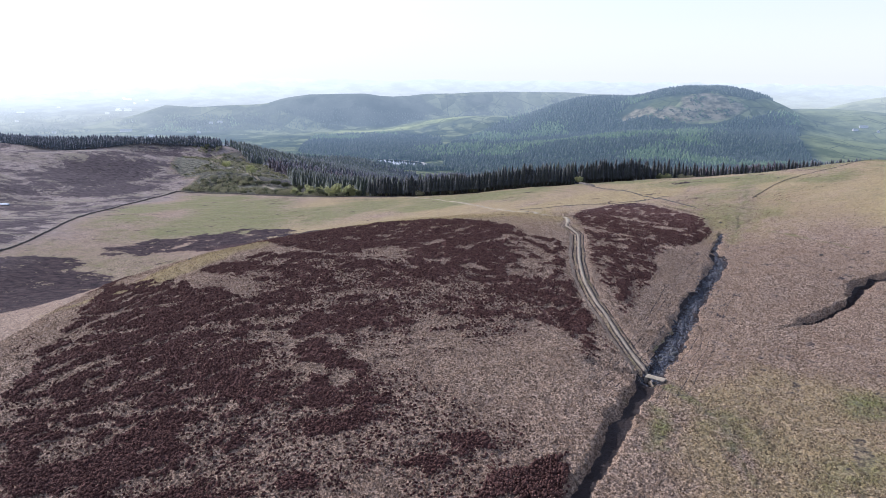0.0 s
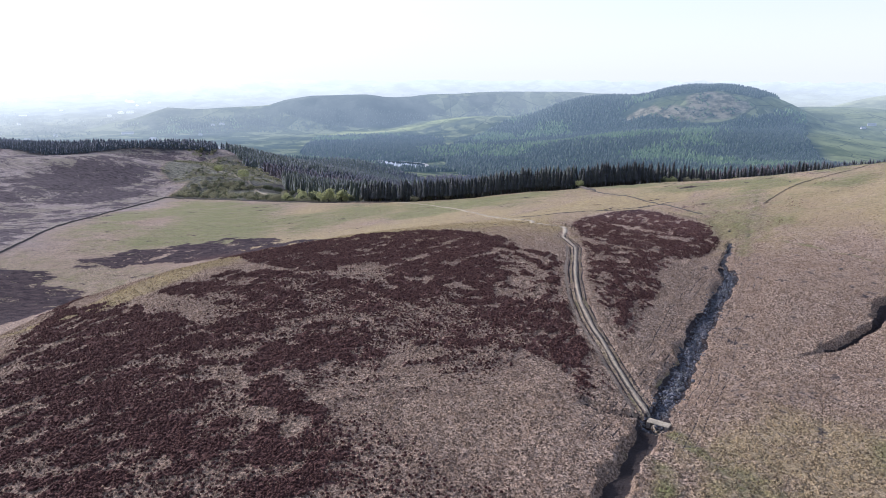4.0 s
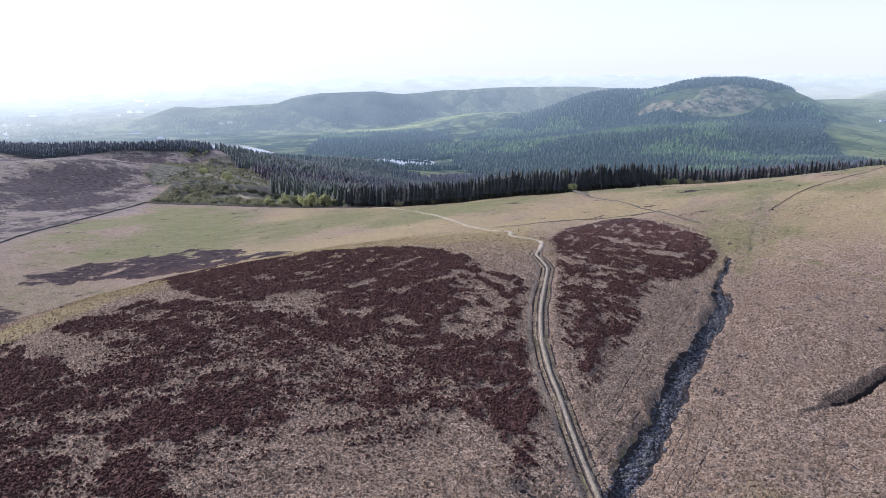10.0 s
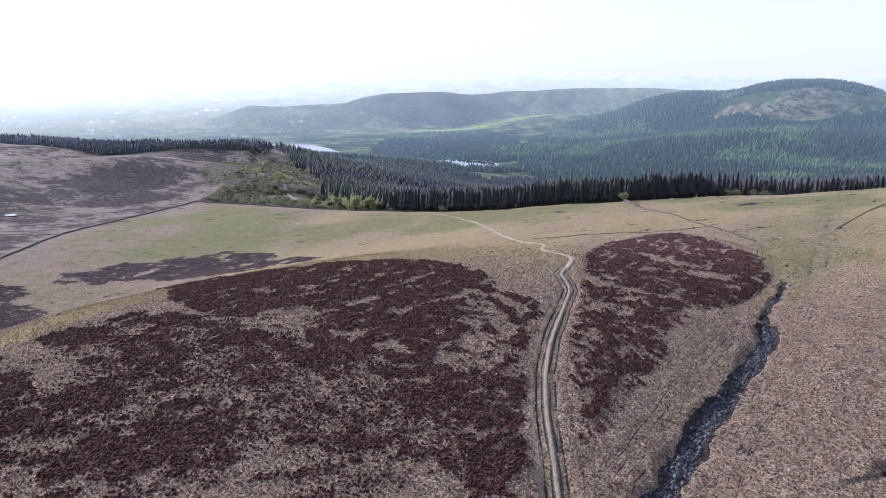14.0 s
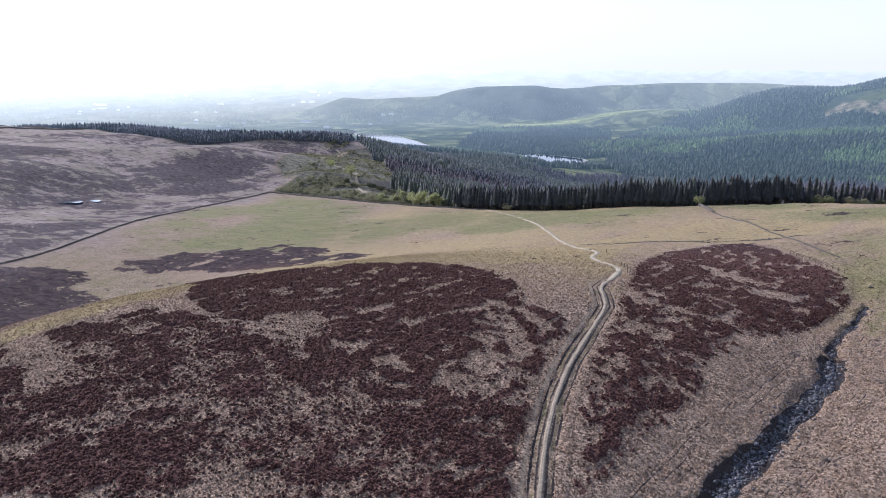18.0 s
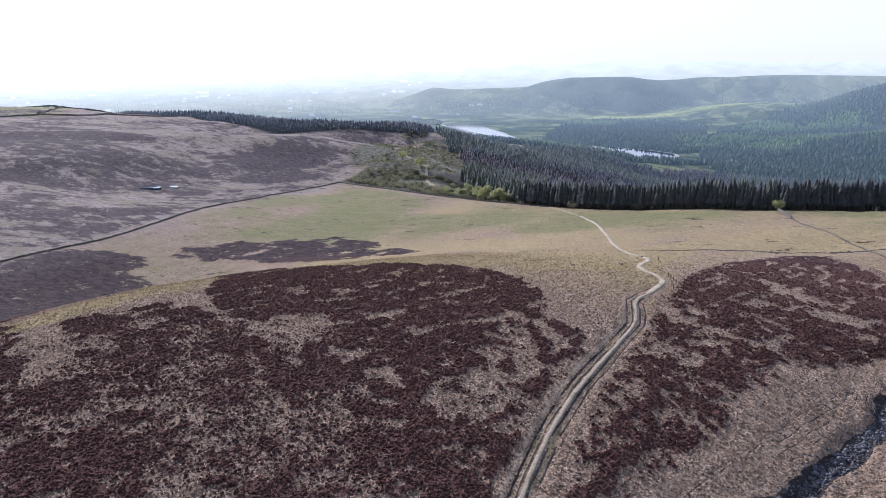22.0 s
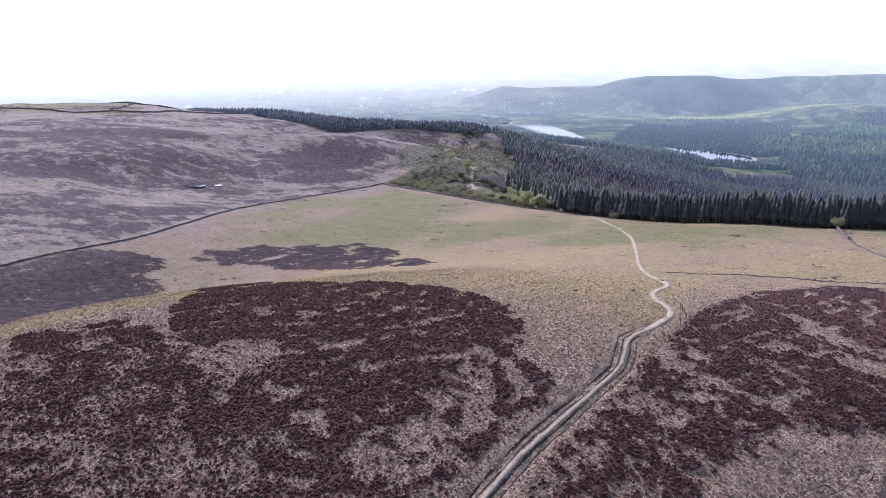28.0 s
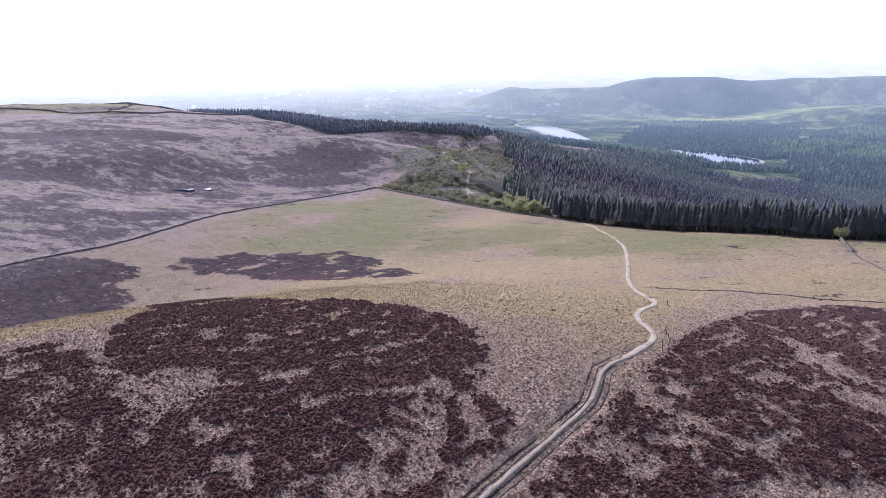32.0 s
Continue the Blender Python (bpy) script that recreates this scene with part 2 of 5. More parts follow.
# ---- materials ----
class Stuff:
    """A node material that is put together step by step."""

    def __init__(self, name, rough=0.9, spec=0.2):
        self.m = bpy.data.materials.new(name)
        self.m.use_nodes = True
        self.n, self.l = self.m.node_tree.nodes, self.m.node_tree.links
        self.b = self.n["Principled BSDF"]
        self.b.inputs["Roughness"].default_value = rough
        self.b.inputs["Specular IOR Level"].default_value = spec
        self.pos = self.n.new("ShaderNodeNewGeometry").outputs["Position"]

    def noise(self, size, detail=3.0, rough=0.55, stretch=None, turn=0.0):
        t = self.n.new("ShaderNodeTexNoise")
        t.inputs["Scale"].default_value, t.inputs["Detail"].default_value, t.inputs["Roughness"].default_value = 1.0 / size, detail, rough
        src = self.pos
        if stretch:
            mp = self.n.new("ShaderNodeMapping")
            mp.inputs["Rotation"].default_value = (0, 0, radians(turn))
            mp.inputs["Scale"].default_value = stretch
            self.l.new(src, mp.inputs["Vector"])
            src = mp.outputs[0]
        self.l.new(src, t.inputs["Vector"])
        return t.outputs["Fac"]

    def cells(self, size):
        t = self.n.new("ShaderNodeTexVoronoi")
        t.inputs["Scale"].default_value = 1.0 / size
        self.l.new(self.pos, t.inputs["Vector"])
        return t

    def attr(self, name):
        t = self.n.new("ShaderNodeAttribute")
        t.attribute_name = name
        return t.outputs["Fac"]

    def put(self, sock, v):
        if isinstance(v, (int, float)):
            sock.default_value = v
        elif isinstance(v, tuple):
            sock.default_value = (*v, 1) if len(v) == 3 else v
        else:
            self.l.new(v, sock)

    def maths(self, op, a, b=0.0, c=0.0, clamp=False):
        t = self.n.new("ShaderNodeMath")
        t.operation, t.use_clamp = op, clamp
        for s, v in zip(t.inputs, (a, b, c)):
            self.put(s, v)
        return t.outputs[0]

    def ramp(self, v, lo, hi, a=0.0, b=1.0):
        t = self.n.new("ShaderNodeMapRange")
        t.interpolation_type = "SMOOTHSTEP"
        for s, q in zip(t.inputs, (v, lo, hi, a, b)):
            self.put(s, q)
        return t.outputs[0]

    def mix(self, f, a, b, kind="MIX"):
        t = self.n.new("ShaderNodeMix")
        t.data_type, t.blend_type = "RGBA", kind
        self.put(t.inputs[0], f)
        self.put(t.inputs[6], a)
        self.put(t.inputs[7], b)
        return t.outputs[2]

    def colour(self, c):
        self.put(self.b.inputs["Base Color"], c)
        return self

    def bump(self, h, dist, strength=1.0):
        t = self.n.new("ShaderNodeBump")
        t.inputs["Strength"].default_value, t.inputs["Distance"].default_value = strength, dist
        self.l.new(h, t.inputs["Height"])
        self.l.new(t.outputs[0], self.b.inputs["Normal"])
        return self

    def fuzz(self, weight, tint, rough=0.5):
        """The soft pale sheen of grass, twigs and needles seen flat against the light. It also imitates haze."""
        self.b.inputs["Sheen Weight"].default_value = weight
        self.b.inputs["Sheen Tint"].default_value = (*tint, 1)
        self.b.inputs["Sheen Roughness"].default_value = rough
        return self

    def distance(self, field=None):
        """Haze painted as emission on far surfaces: blue at first, white towards the horizon."""
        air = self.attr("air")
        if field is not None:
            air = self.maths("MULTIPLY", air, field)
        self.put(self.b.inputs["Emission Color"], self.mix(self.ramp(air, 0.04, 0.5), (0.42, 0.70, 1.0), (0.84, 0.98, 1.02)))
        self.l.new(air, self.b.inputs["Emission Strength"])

    def random(self):
        return self.n.new("ShaderNodeNewGeometry").outputs["Random Per Island"]


def grass_tints(s):
    """Bleached moor grass, with its green and golden stretches."""
    fine, mid, wide = s.noise(0.5, 4, 0.7), s.noise(7, 4, 0.65), s.noise(55, 3)
    pale = s.mix(s.ramp(fine, 0.36, 0.64), (0.120, 0.082, 0.057), (0.66, 0.50, 0.368))
    pale = s.mix(s.ramp(mid, 0.40, 0.70, 0, 0.6), pale, (0.265, 0.180, 0.124))
    pale = s.mix(s.ramp(wide, 0.42, 0.62, 0, 0.45), pale, (0.36, 0.26, 0.18))
    gold = s.mix(s.ramp(fine, 0.32, 0.68), (0.31, 0.235, 0.115), (0.56, 0.45, 0.235))
    gold = s.mix(s.ramp(mid, 0.45, 0.70, 0, 0.5), gold, (0.36, 0.275, 0.18))
    green = s.mix(s.ramp(fine, 0.32, 0.68), (0.155, 0.160, 0.062), (0.30, 0.302, 0.124))
    green = s.mix(s.ramp(s.noise(9, 5, 0.7, (0.6, 1.8, 1), 10), 0.42, 0.66, 0, 0.55), green, (0.34, 0.28, 0.17))
    # where young heather is mixed in, the sward is browner
    brown = s.mix(s.ramp(fine, 0.34, 0.66), (0.085, 0.056, 0.042), (0.45, 0.325, 0.237))
    pale = s.mix(s.ramp(s.maths("ADD", s.attr("heather"), s.maths("MULTIPLY", s.maths("SUBTRACT", mid, 0.5), 0.25)), 0.02, 0.26, 0.0, 0.75), pale, brown)
    jit = s.maths("MULTIPLY", s.maths("SUBTRACT", mid, 0.5), 0.8)
    c = s.mix(s.ramp(s.maths("ADD", s.attr("gold"), jit), 0.2, 0.8), pale, gold)
    return s.mix(s.ramp(s.maths("ADD", s.attr("green"), jit), 0.2, 0.8), c, green), fine, mid


def make_ground():
    s = Stuff("moor_ground", 0.95, 0.1)
    grass, fine, mid = grass_tints(s)
    speck = s.noise(1.3, 5, 0.75)
    # dark low gaps between tussocks: their shade painted into the grass colour
    grass = s.mix(s.ramp(speck, 0.34, 0.58, 0.7, 0.0), grass, s.mix(0.62, grass, (0.050, 0.038, 0.032)))
    ragged = s.maths("ADD", s.maths("MULTIPLY", s.noise(3.6, 3, 0.6), 0.55), s.maths("MULTIPLY", s.noise(0.9, 3, 0.6), 0.45))
    far_rag = s.noise(16, 6, 0.7, (1, 1.6, 1), 35)
    far_on = s.attr("west")
    far_fine = s.noise(5, 5, 0.7, (1, 2.0, 1), 35)
    rag = s.maths("ADD", ragged, s.maths("MULTIPLY", s.attr("coarse"), s.maths("ADD", s.maths("MULTIPLY", s.maths("SUBTRACT", far_rag, 0.5), 1.9), s.maths("MULTIPLY", s.maths("SUBTRACT", far_fine, 0.5), 1.2))))
    h = s.maths("ADD", s.attr("heather"), s.maths("MULTIPLY", s.maths("SUBTRACT", rag, 0.5), 1.5))
    # duller grass of the west moor, lifted a little as painted haze
    dim = s.mix(s.ramp(far_fine, 0.35, 0.65), (0.15, 0.125, 0.118), (0.44, 0.375, 0.335))
    dim = s.mix(s.ramp(s.noise(38, 5, 0.65, (0.7, 1.6, 1), 30), 0.42, 0.62, 0, 0.7), dim, (0.20, 0.19, 0.125))
    grass = s.mix(s.maths("MULTIPLY", far_on, s.ramp(s.attr("green"), 0.1, 0.5, 0.8, 0.0)), grass, dim)
    heath = s.mix(s.ramp(fine, 0.3, 0.7), (0.056, 0.027, 0.025), (0.165, 0.088, 0.073))
    # west moor heather, its grey-lilac haze painted into the colour
    hazy_heath = s.mix(s.ramp(far_fine, 0.32, 0.68), (0.034, 0.026, 0.030), (0.125, 0.100, 0.104))
    # darker heather past the near moor, the hollow's shade painted into its colour
    shaded_heath = s.mix(s.ramp(far_fine, 0.36, 0.64), (0.017, 0.011, 0.015), (0.075, 0.050, 0.052))
    heath = s.mix(s.attr("west"), s.mix(s.attr("coarse"), heath, shaded_heath), hazy_heath)
    c = s.mix(s.ramp(h, 0.40, 0.60), grass, heath)
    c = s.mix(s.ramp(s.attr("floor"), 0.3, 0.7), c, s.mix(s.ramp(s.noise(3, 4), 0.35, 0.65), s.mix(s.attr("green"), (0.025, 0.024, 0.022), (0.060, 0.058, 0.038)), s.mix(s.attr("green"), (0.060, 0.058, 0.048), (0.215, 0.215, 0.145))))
    peat = s.ramp(s.maths("ADD", s.attr("peat"), s.maths("MULTIPLY", s.maths("SUBTRACT", ragged, 0.5), 0.8)), 0.4, 0.6)
    c = s.mix(peat, c, s.mix(fine, (0.018, 0.015, 0.016), (0.070, 0.055, 0.048)))
    track = s.ramp(s.maths("ADD", s.attr("worn"), s.maths("MULTIPLY", s.maths("SUBTRACT", fine, 0.5), 0.8)), 0.35, 0.65)
    c = s.mix(track, c, s.mix(fine, (0.24, 0.19, 0.13), (0.46, 0.38, 0.28)))
    s.colour(c)
    s.bump(s.maths("ADD", s.maths("MULTIPLY", fine, 0.35), s.maths("MULTIPLY", speck, 0.65)), 1.5, 1.0)
    s.fuzz(0.06, (0.86, 0.84, 0.95))
    # extra sheen on the west moor, in place of haze
    s.put(s.b.inputs["Sheen Weight"], s.maths("ADD", s.ramp(h, 0.40, 0.60, 0.075, 0.02), s.maths("MULTIPLY", s.attr("west"), 0.03)))
    return s.m


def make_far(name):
    """Distant country: haze painted on as emission, the colours darkened under it."""
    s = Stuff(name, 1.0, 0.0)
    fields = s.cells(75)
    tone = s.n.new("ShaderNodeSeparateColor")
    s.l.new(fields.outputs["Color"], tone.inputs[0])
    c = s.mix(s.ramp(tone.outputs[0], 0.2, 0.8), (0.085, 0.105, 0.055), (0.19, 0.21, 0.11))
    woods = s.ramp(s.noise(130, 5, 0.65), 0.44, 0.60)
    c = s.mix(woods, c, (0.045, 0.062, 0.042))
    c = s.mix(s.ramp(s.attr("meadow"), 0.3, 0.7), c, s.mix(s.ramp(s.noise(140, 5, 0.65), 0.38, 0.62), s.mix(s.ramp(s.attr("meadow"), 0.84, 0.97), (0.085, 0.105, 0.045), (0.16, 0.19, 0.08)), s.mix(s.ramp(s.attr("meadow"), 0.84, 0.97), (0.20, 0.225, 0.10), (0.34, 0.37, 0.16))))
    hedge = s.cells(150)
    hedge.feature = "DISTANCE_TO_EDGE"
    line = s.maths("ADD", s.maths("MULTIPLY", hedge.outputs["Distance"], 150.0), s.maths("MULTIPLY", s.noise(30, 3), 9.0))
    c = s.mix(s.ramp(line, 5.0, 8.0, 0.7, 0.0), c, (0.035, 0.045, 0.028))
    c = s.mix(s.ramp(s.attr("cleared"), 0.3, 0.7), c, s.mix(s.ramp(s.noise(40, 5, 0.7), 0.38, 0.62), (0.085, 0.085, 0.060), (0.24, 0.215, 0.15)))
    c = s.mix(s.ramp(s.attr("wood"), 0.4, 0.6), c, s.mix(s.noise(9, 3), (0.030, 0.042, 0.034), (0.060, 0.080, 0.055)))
    # own colour sinks to near black where the painted haze is thick
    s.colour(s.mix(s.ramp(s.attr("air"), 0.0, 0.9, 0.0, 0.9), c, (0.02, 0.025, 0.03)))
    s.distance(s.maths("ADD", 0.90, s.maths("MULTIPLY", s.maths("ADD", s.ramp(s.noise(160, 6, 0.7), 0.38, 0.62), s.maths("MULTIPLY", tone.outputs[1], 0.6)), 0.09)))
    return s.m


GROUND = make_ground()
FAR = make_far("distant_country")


# ---- where things grow: outlines on the plan ----
PATH = [(-35, 565), (-26, 550), (2, 506), (13, 478), (25, 435), (35, 394), (45, 375), (52, 366), (49, 350), (51.5, 338), (59, 327), (60, 318), (57, 304), (54.5, 294), (56, 286),
        (57, 278), (54, 262), (50.5, 243), (48.3, 224), (48.2, 207), (49.3, 191), (50.2, 174), (51.2, 162), (52, 153)]
STREAM = [(137, 327), (127, 305), (115, 281), (110, 260), (100, 243), (90, 226), (82, 213), (72, 192), (61.5, 173), (54, 160), (50, 152), (44, 141), (37, 128), (29, 112), (20, 97), (5, 75), (-10, 40)]
GULLY = [(108, 197), (122, 205), (135, 215), (147, 230), (160, 236), (176, 240), (200, 262)]
FIELD_WALL = [(-253, 300), (-253, 334), (-249, 361), (-246, 395), (-250, 432), (-260, 495), (-264, 565), (-260, 623), (-253, 653)]
EDGE_WALL = [(-253, 653), (-219, 641), (-151, 615), (-93, 592), (-62, 580), (-35, 566)]
EDGE = [(-62, 580), (-35, 566), (20, 540), (60, 524), (101, 507), (160, 526), (232, 550), (300, 560), (420, 610), (700, 700)]
DOME = [(-55, 253), (-65, 273), (-56, 289), (-30, 301), (-10, 306), (9, 304), (22, 297), (29, 288), (30, 277), (34, 262), (30, 240), (20, 215), (-10, 200), (-40, 225)]
DOME_TOP = [(-56, 249), (-66, 273), (-57, 289), (-30, 302), (-10, 307), (9, 305), (22, 298), (30, 288), (31, 275), (22, 269), (-5, 257), (-31, 249)]
RIGHT = [(62, 300), (63, 316), (67, 343), (79, 375), (99, 391), (114, 392), (126, 375), (136, 352), (133, 331), (117, 300), (102, 281), (85, 282), (66, 285)]
STREAKY = [(60, 300), (66, 285), (85, 283), (100, 283), (88, 262), (78, 240), (66, 215), (56, 196), (53, 215), (54, 250), (57, 280)]
WESTERN = [(-44, 243), (-68, 240), (-84, 226), (-100, 190), (-110, 150), (-80, 90), (-20, 70), (10, 80), (18, 110), (0, 150), (30, 185), (42, 215), (30, 240), (-10, 230)]
TRACK_EAST = [(158, 352), (150, 333), (134, 300), (121, 274), (106, 245), (93, 219), (80, 198), (68, 177), (56, 160)]
TRACK_FAINT = [(110, 205), (99, 183), (90, 165), (81, 148), (68, 130), (56, 113), (48, 95)]
VALLEY_WOOD = [(-62, 588), (-35, 576), (20, 550), (60, 534), (101, 517), (160, 536), (232, 560), (300, 570), (420, 620), (700, 700), (1000, 1100), (900, 1550), (300, 1700), (60, 1600),
               (-40, 1450), (-190, 1460), (-290, 1260), (-335, 1075), (-275, 975), (-225, 880), (-168, 758), (-152, 702), (-112, 652), (-80, 612)]
RIDGE_WOOD = [(-1060, 1150), (-897, 1060), (-790, 1010), (-693, 975), (-600, 925), (-547, 905), (-493, 900), (-430, 945), (-384, 965), (-318, 995), (-335, 1060), (-380, 1200), (-560, 1330), (-1000, 1420)]
CLEARING = [(-255, 690), (-290, 740), (-312, 843), (-325, 930), (-298, 990), (-245, 941), (-215, 870), (-160, 770), (-180, 720), (-208, 703)]
FLUSHES = [([(54, 147), (56, 139), (58, 130), (57, 118), (56, 107)], 3), ([(181, 405), (164, 367), (148, 334), (128, 294)], 7), ([(36, 117), (40, 118), (44, 119)], 2), ([(43, 140), (48, 131), (41, 120)], 4), ([(149, 323), (157, 296), (165, 270)], 1.6), ([(58, 173), (71, 194), (85, 217), (99, 240)], 1.2)]
CLEARING_TREES = [(-221, 703), (-222, 766), (-201, 798), (-261, 952), (-297, 942), (-269, 813)]
BEYOND = [(-55, 405), (-92, 430), (-130, 446), (-165, 425), (-202, 395), (-194, 378), (-133, 383), (-86, 385)]
HOLLOW = [(-122, 262), (-160, 250), (-225, 270), (-256, 305), (-250, 345), (-236, 374), (-205, 374), (-165, 335), (-135, 300)]

# patches of heather, outline by outline, and the grassy lanes in them: from, to, width
HEATH_A = [
    [(-53.4, 249.9), (-60.2, 266.1), (-57.8, 276), (-47.9, 287.1), (-21.7, 299.5), (-4.1, 301.3), (10.2, 300.5), (22.3, 294.3), (27, 290.8), (30.3, 284), (29.4, 276.2), (29.2, 271.5), (21.7, 270.2), (15, 269.5), (12.3, 262.9), (6.6, 256.9), (2, 257.9), (-3.6, 256.4), (-11.8, 260), (-14.2, 255.5), (-18.7, 253.3), (-24.3, 248.9), (-28.8, 248.2), (-26.8, 240.7), (-31.2, 239.3), (-38.3, 241.8), (-47.6, 245.7)],
    [(28, 273.8), (37.8, 269.8), (43.8, 264.9), (47.4, 259.5), (47.8, 254.9), (45.6, 252.6), (39.5, 259), (34.5, 265.2)],
    [(-61.3, 232.3), (-62.9, 238.4), (-61.2, 242.1), (-52.9, 236.2), (-57, 231.1)],
    [(-47.7, 226.9), (-53.5, 232.8), (-50, 234.4), (-43.6, 231.6), (-40.8, 225)],
]
HEATH_B = [
    [(-49.4, 237.9), (-48.8, 241.6), (-36.8, 238), (-25.8, 232.6), (-16.8, 230.2), (-11.7, 227.4), (-16.5, 223.9), (-21.9, 223.1), (-31.4, 224.9), (-36.7, 229.6)],
    [(-5.4, 242), (2.7, 247.6), (9.2, 241.9), (7.2, 236.6), (0.9, 237.4)],
    [(14.5, 254), (22.1, 260.7), (26.9, 266), (31, 265.7), (31.3, 254.2), (29.6, 249.1), (25.3, 244.7), (19.4, 247.5)],
    [(33.2, 243.5), (34.1, 253.7), (35.9, 256.8), (40, 249.3), (38.9, 241.7), (34.8, 239.3)],
    [(-22.1, 207.9), (-21.7, 213.4), (-14.9, 215.2), (-10.1, 211), (-8.3, 207), (-14.6, 203.6)],
    [(-12.9, 218), (-5.5, 220.2), (0.4, 227.1), (6.2, 223.2), (3.6, 218.5), (-0.4, 213.2), (-6.9, 212.7)],
    [(8.3, 226.1), (10.6, 229), (14.8, 224.7), (11.3, 219.7)],
]
HEATH_C = [
    [(41.6, 248.4), (45.8, 250.9), (49.4, 247.9), (48.7, 241.1), (44.9, 240.4)],
    [(-60.2, 256.2), (-69, 274.3), (-110.3, 308), (-46.2, 298.5), (-24, 305.7), (-8.5, 308), (8.1, 305.5), (21.9, 297.8), (27.6, 283.5), (24.4, 267.3), (18.1, 259.2), (13.1, 248.3), (6.5, 244.9), (2, 240.4), (-7.4, 241.7), (-17.7, 251.6), (-27.9, 252.2), (-28, 245.5), (-42.5, 247.7), (-51.8, 248.8)],
    [(27.6, 283.5), (37.4, 270.9), (44.6, 258.9), (46.7, 249.4), (45, 237), (42.8, 227.2), (37.8, 232.1), (38, 240.5), (40, 247.2), (34.4, 257.7)],
    [(-69.4, 237.6), (-64.4, 243.9), (-53, 245.2), (-34, 238.4), (-20, 235.5), (-21.2, 231.8), (-34, 232.8), (-43.5, 232.9), (-54, 229.4), (-61, 232.2)],
]
HEATH_D = [
    [(-80.5, 227.9), (-73.8, 233.3), (-67, 235.6), (-57, 229), (-46.1, 227.1), (-36.4, 219.2), (-38.6, 215.9), (-32.8, 211.5), (-32.3, 206.4), (-45.4, 209.2), (-60, 212.7), (-71.2, 219.3)],
    [(-22.8, 208.4), (-24.4, 215.9), (-19.5, 219.8), (-13.9, 216.9), (-8.7, 211.7), (-13.4, 208.1), (-19.2, 206.8)],
    [(-37.2, 225.3), (-29.6, 225.2), (-27, 218.2), (-34.4, 219.6)],
    [(-34, 232.8), (-21.2, 231.8), (-16.4, 228), (-26.2, 224.3)],
    [(-13.2, 221.2), (-7.6, 222.5), (-1.2, 218.7), (-1.7, 213.5), (-8, 213.1)],
    [(-13.1, 233.5), (-6.2, 238.5), (-1.2, 233), (6.7, 235), (10.5, 227.1), (3.6, 219.9), (-0.7, 224.2), (-8.6, 226.6)],
    [(-7.3, 245.5), (4.4, 251.9), (9.3, 245.6), (-0.7, 239.7)],
]
HEATH_E = [
    [(8.6, 238), (19.1, 248), (26.6, 246.6), (29.3, 239.5), (22.3, 227.6), (17.4, 226.2), (11, 230)],
    [(11.5, 224.1), (22.8, 225.6), (21.7, 219.7), (14.3, 218.9)],
    [(8.8, 216.2), (14.3, 218.9), (22.2, 217.5), (18.5, 213), (12.6, 212.5)],
    [(-1.9, 211), (0.7, 214.1), (4.2, 211.4), (0.6, 208.1)],
    [(-11.4, 199.6), (-7.5, 201.6), (-4.6, 198.2), (-7.4, 195.5)],
    [(-1.5, 199), (1.8, 200.9), (3.9, 197.4), (1.2, 195.7)],
    [(-4.7, 191.4), (-1.5, 194.1), (1.1, 191), (-2, 188.4)],
    [(-1.2, 186.9), (2.2, 188.7), (4.3, 186.6), (1.2, 184.2)],
    [(-29.5, 189.5), (-27, 193), (-19.9, 187.7), (-17.8, 186.4), (-23.9, 185), (-29.8, 186.6)],
    [(-53.4, 185.6), (-49.8, 188), (-44.4, 185), (-48.5, 182.5)],
]
HEATH_F = [
    [(-42.2, 185.3), (-36.6, 189.1), (-34.5, 185.7), (-38, 183.3)],
    [(-60.5, 195.1), (-57.6, 196.6), (-54.3, 191.5)],
    [(-52.1, 195), (-47.8, 195.6), (-44.1, 191.9), (-46.8, 190.5)],
    [(-38, 176.4), (-37.4, 179.8), (-29.8, 182.1), (-18.8, 186.1), (-12.8, 185.7), (-11, 182.7), (-13.9, 177.2), (-15.6, 173.5), (-29.4, 170.7), (-27.6, 175.1), (-35.1, 174.5)],
    [(31.5, 220.2), (42, 223.3), (45.1, 215.4), (43.4, 210.7), (36.5, 211.7), (32.3, 215.8)],
    [(38.1, 201.4), (44.2, 203.2), (45, 191.5), (40.6, 191.8)],
    [(-39.7, 210.2), (-37.3, 216.1), (-30.5, 206.8), (-33.4, 205)],
]
HEATH_G = [
    [(-125, 274.1), (-125, 233.6), (-99.4, 222.5), (-78.1, 210.8), (-62.5, 200.9), (-54.3, 189.2), (-57.6, 183.5), (-52.3, 175.6), (-52.5, 165.5), (-61.4, 157.3), (-63.4, 144.2), (-72.2, 137.9), (-81.4, 134.1), (-88, 144.2), (-99.6, 141.8)],
    [(-58.5, 148.8), (-51.9, 153.6), (-37.6, 150.9), (-29, 147.6), (-21.2, 138.3), (-20.5, 133.6), (-28.5, 130.9), (-31.2, 139), (-35.1, 139.3), (-36.5, 134.8), (-34.5, 131.4), (-40.6, 131.9), (-45.4, 140.2), (-53.2, 140.9)],
    [(-59.3, 136.8), (-55.8, 141.1), (-52.4, 127.8), (-49.6, 119.9), (-50.9, 114.6), (-58.1, 111.6), (-60, 106.8), (-78.3, 107.2), (-83.9, 116.3), (-73.8, 117.6), (-67.8, 121), (-64.4, 128.7)],
    [(-48.4, 119.8), (-43.7, 126), (-39.8, 128.7), (-37.8, 125.5), (-39.9, 120.9), (-45.6, 117.7)],
]
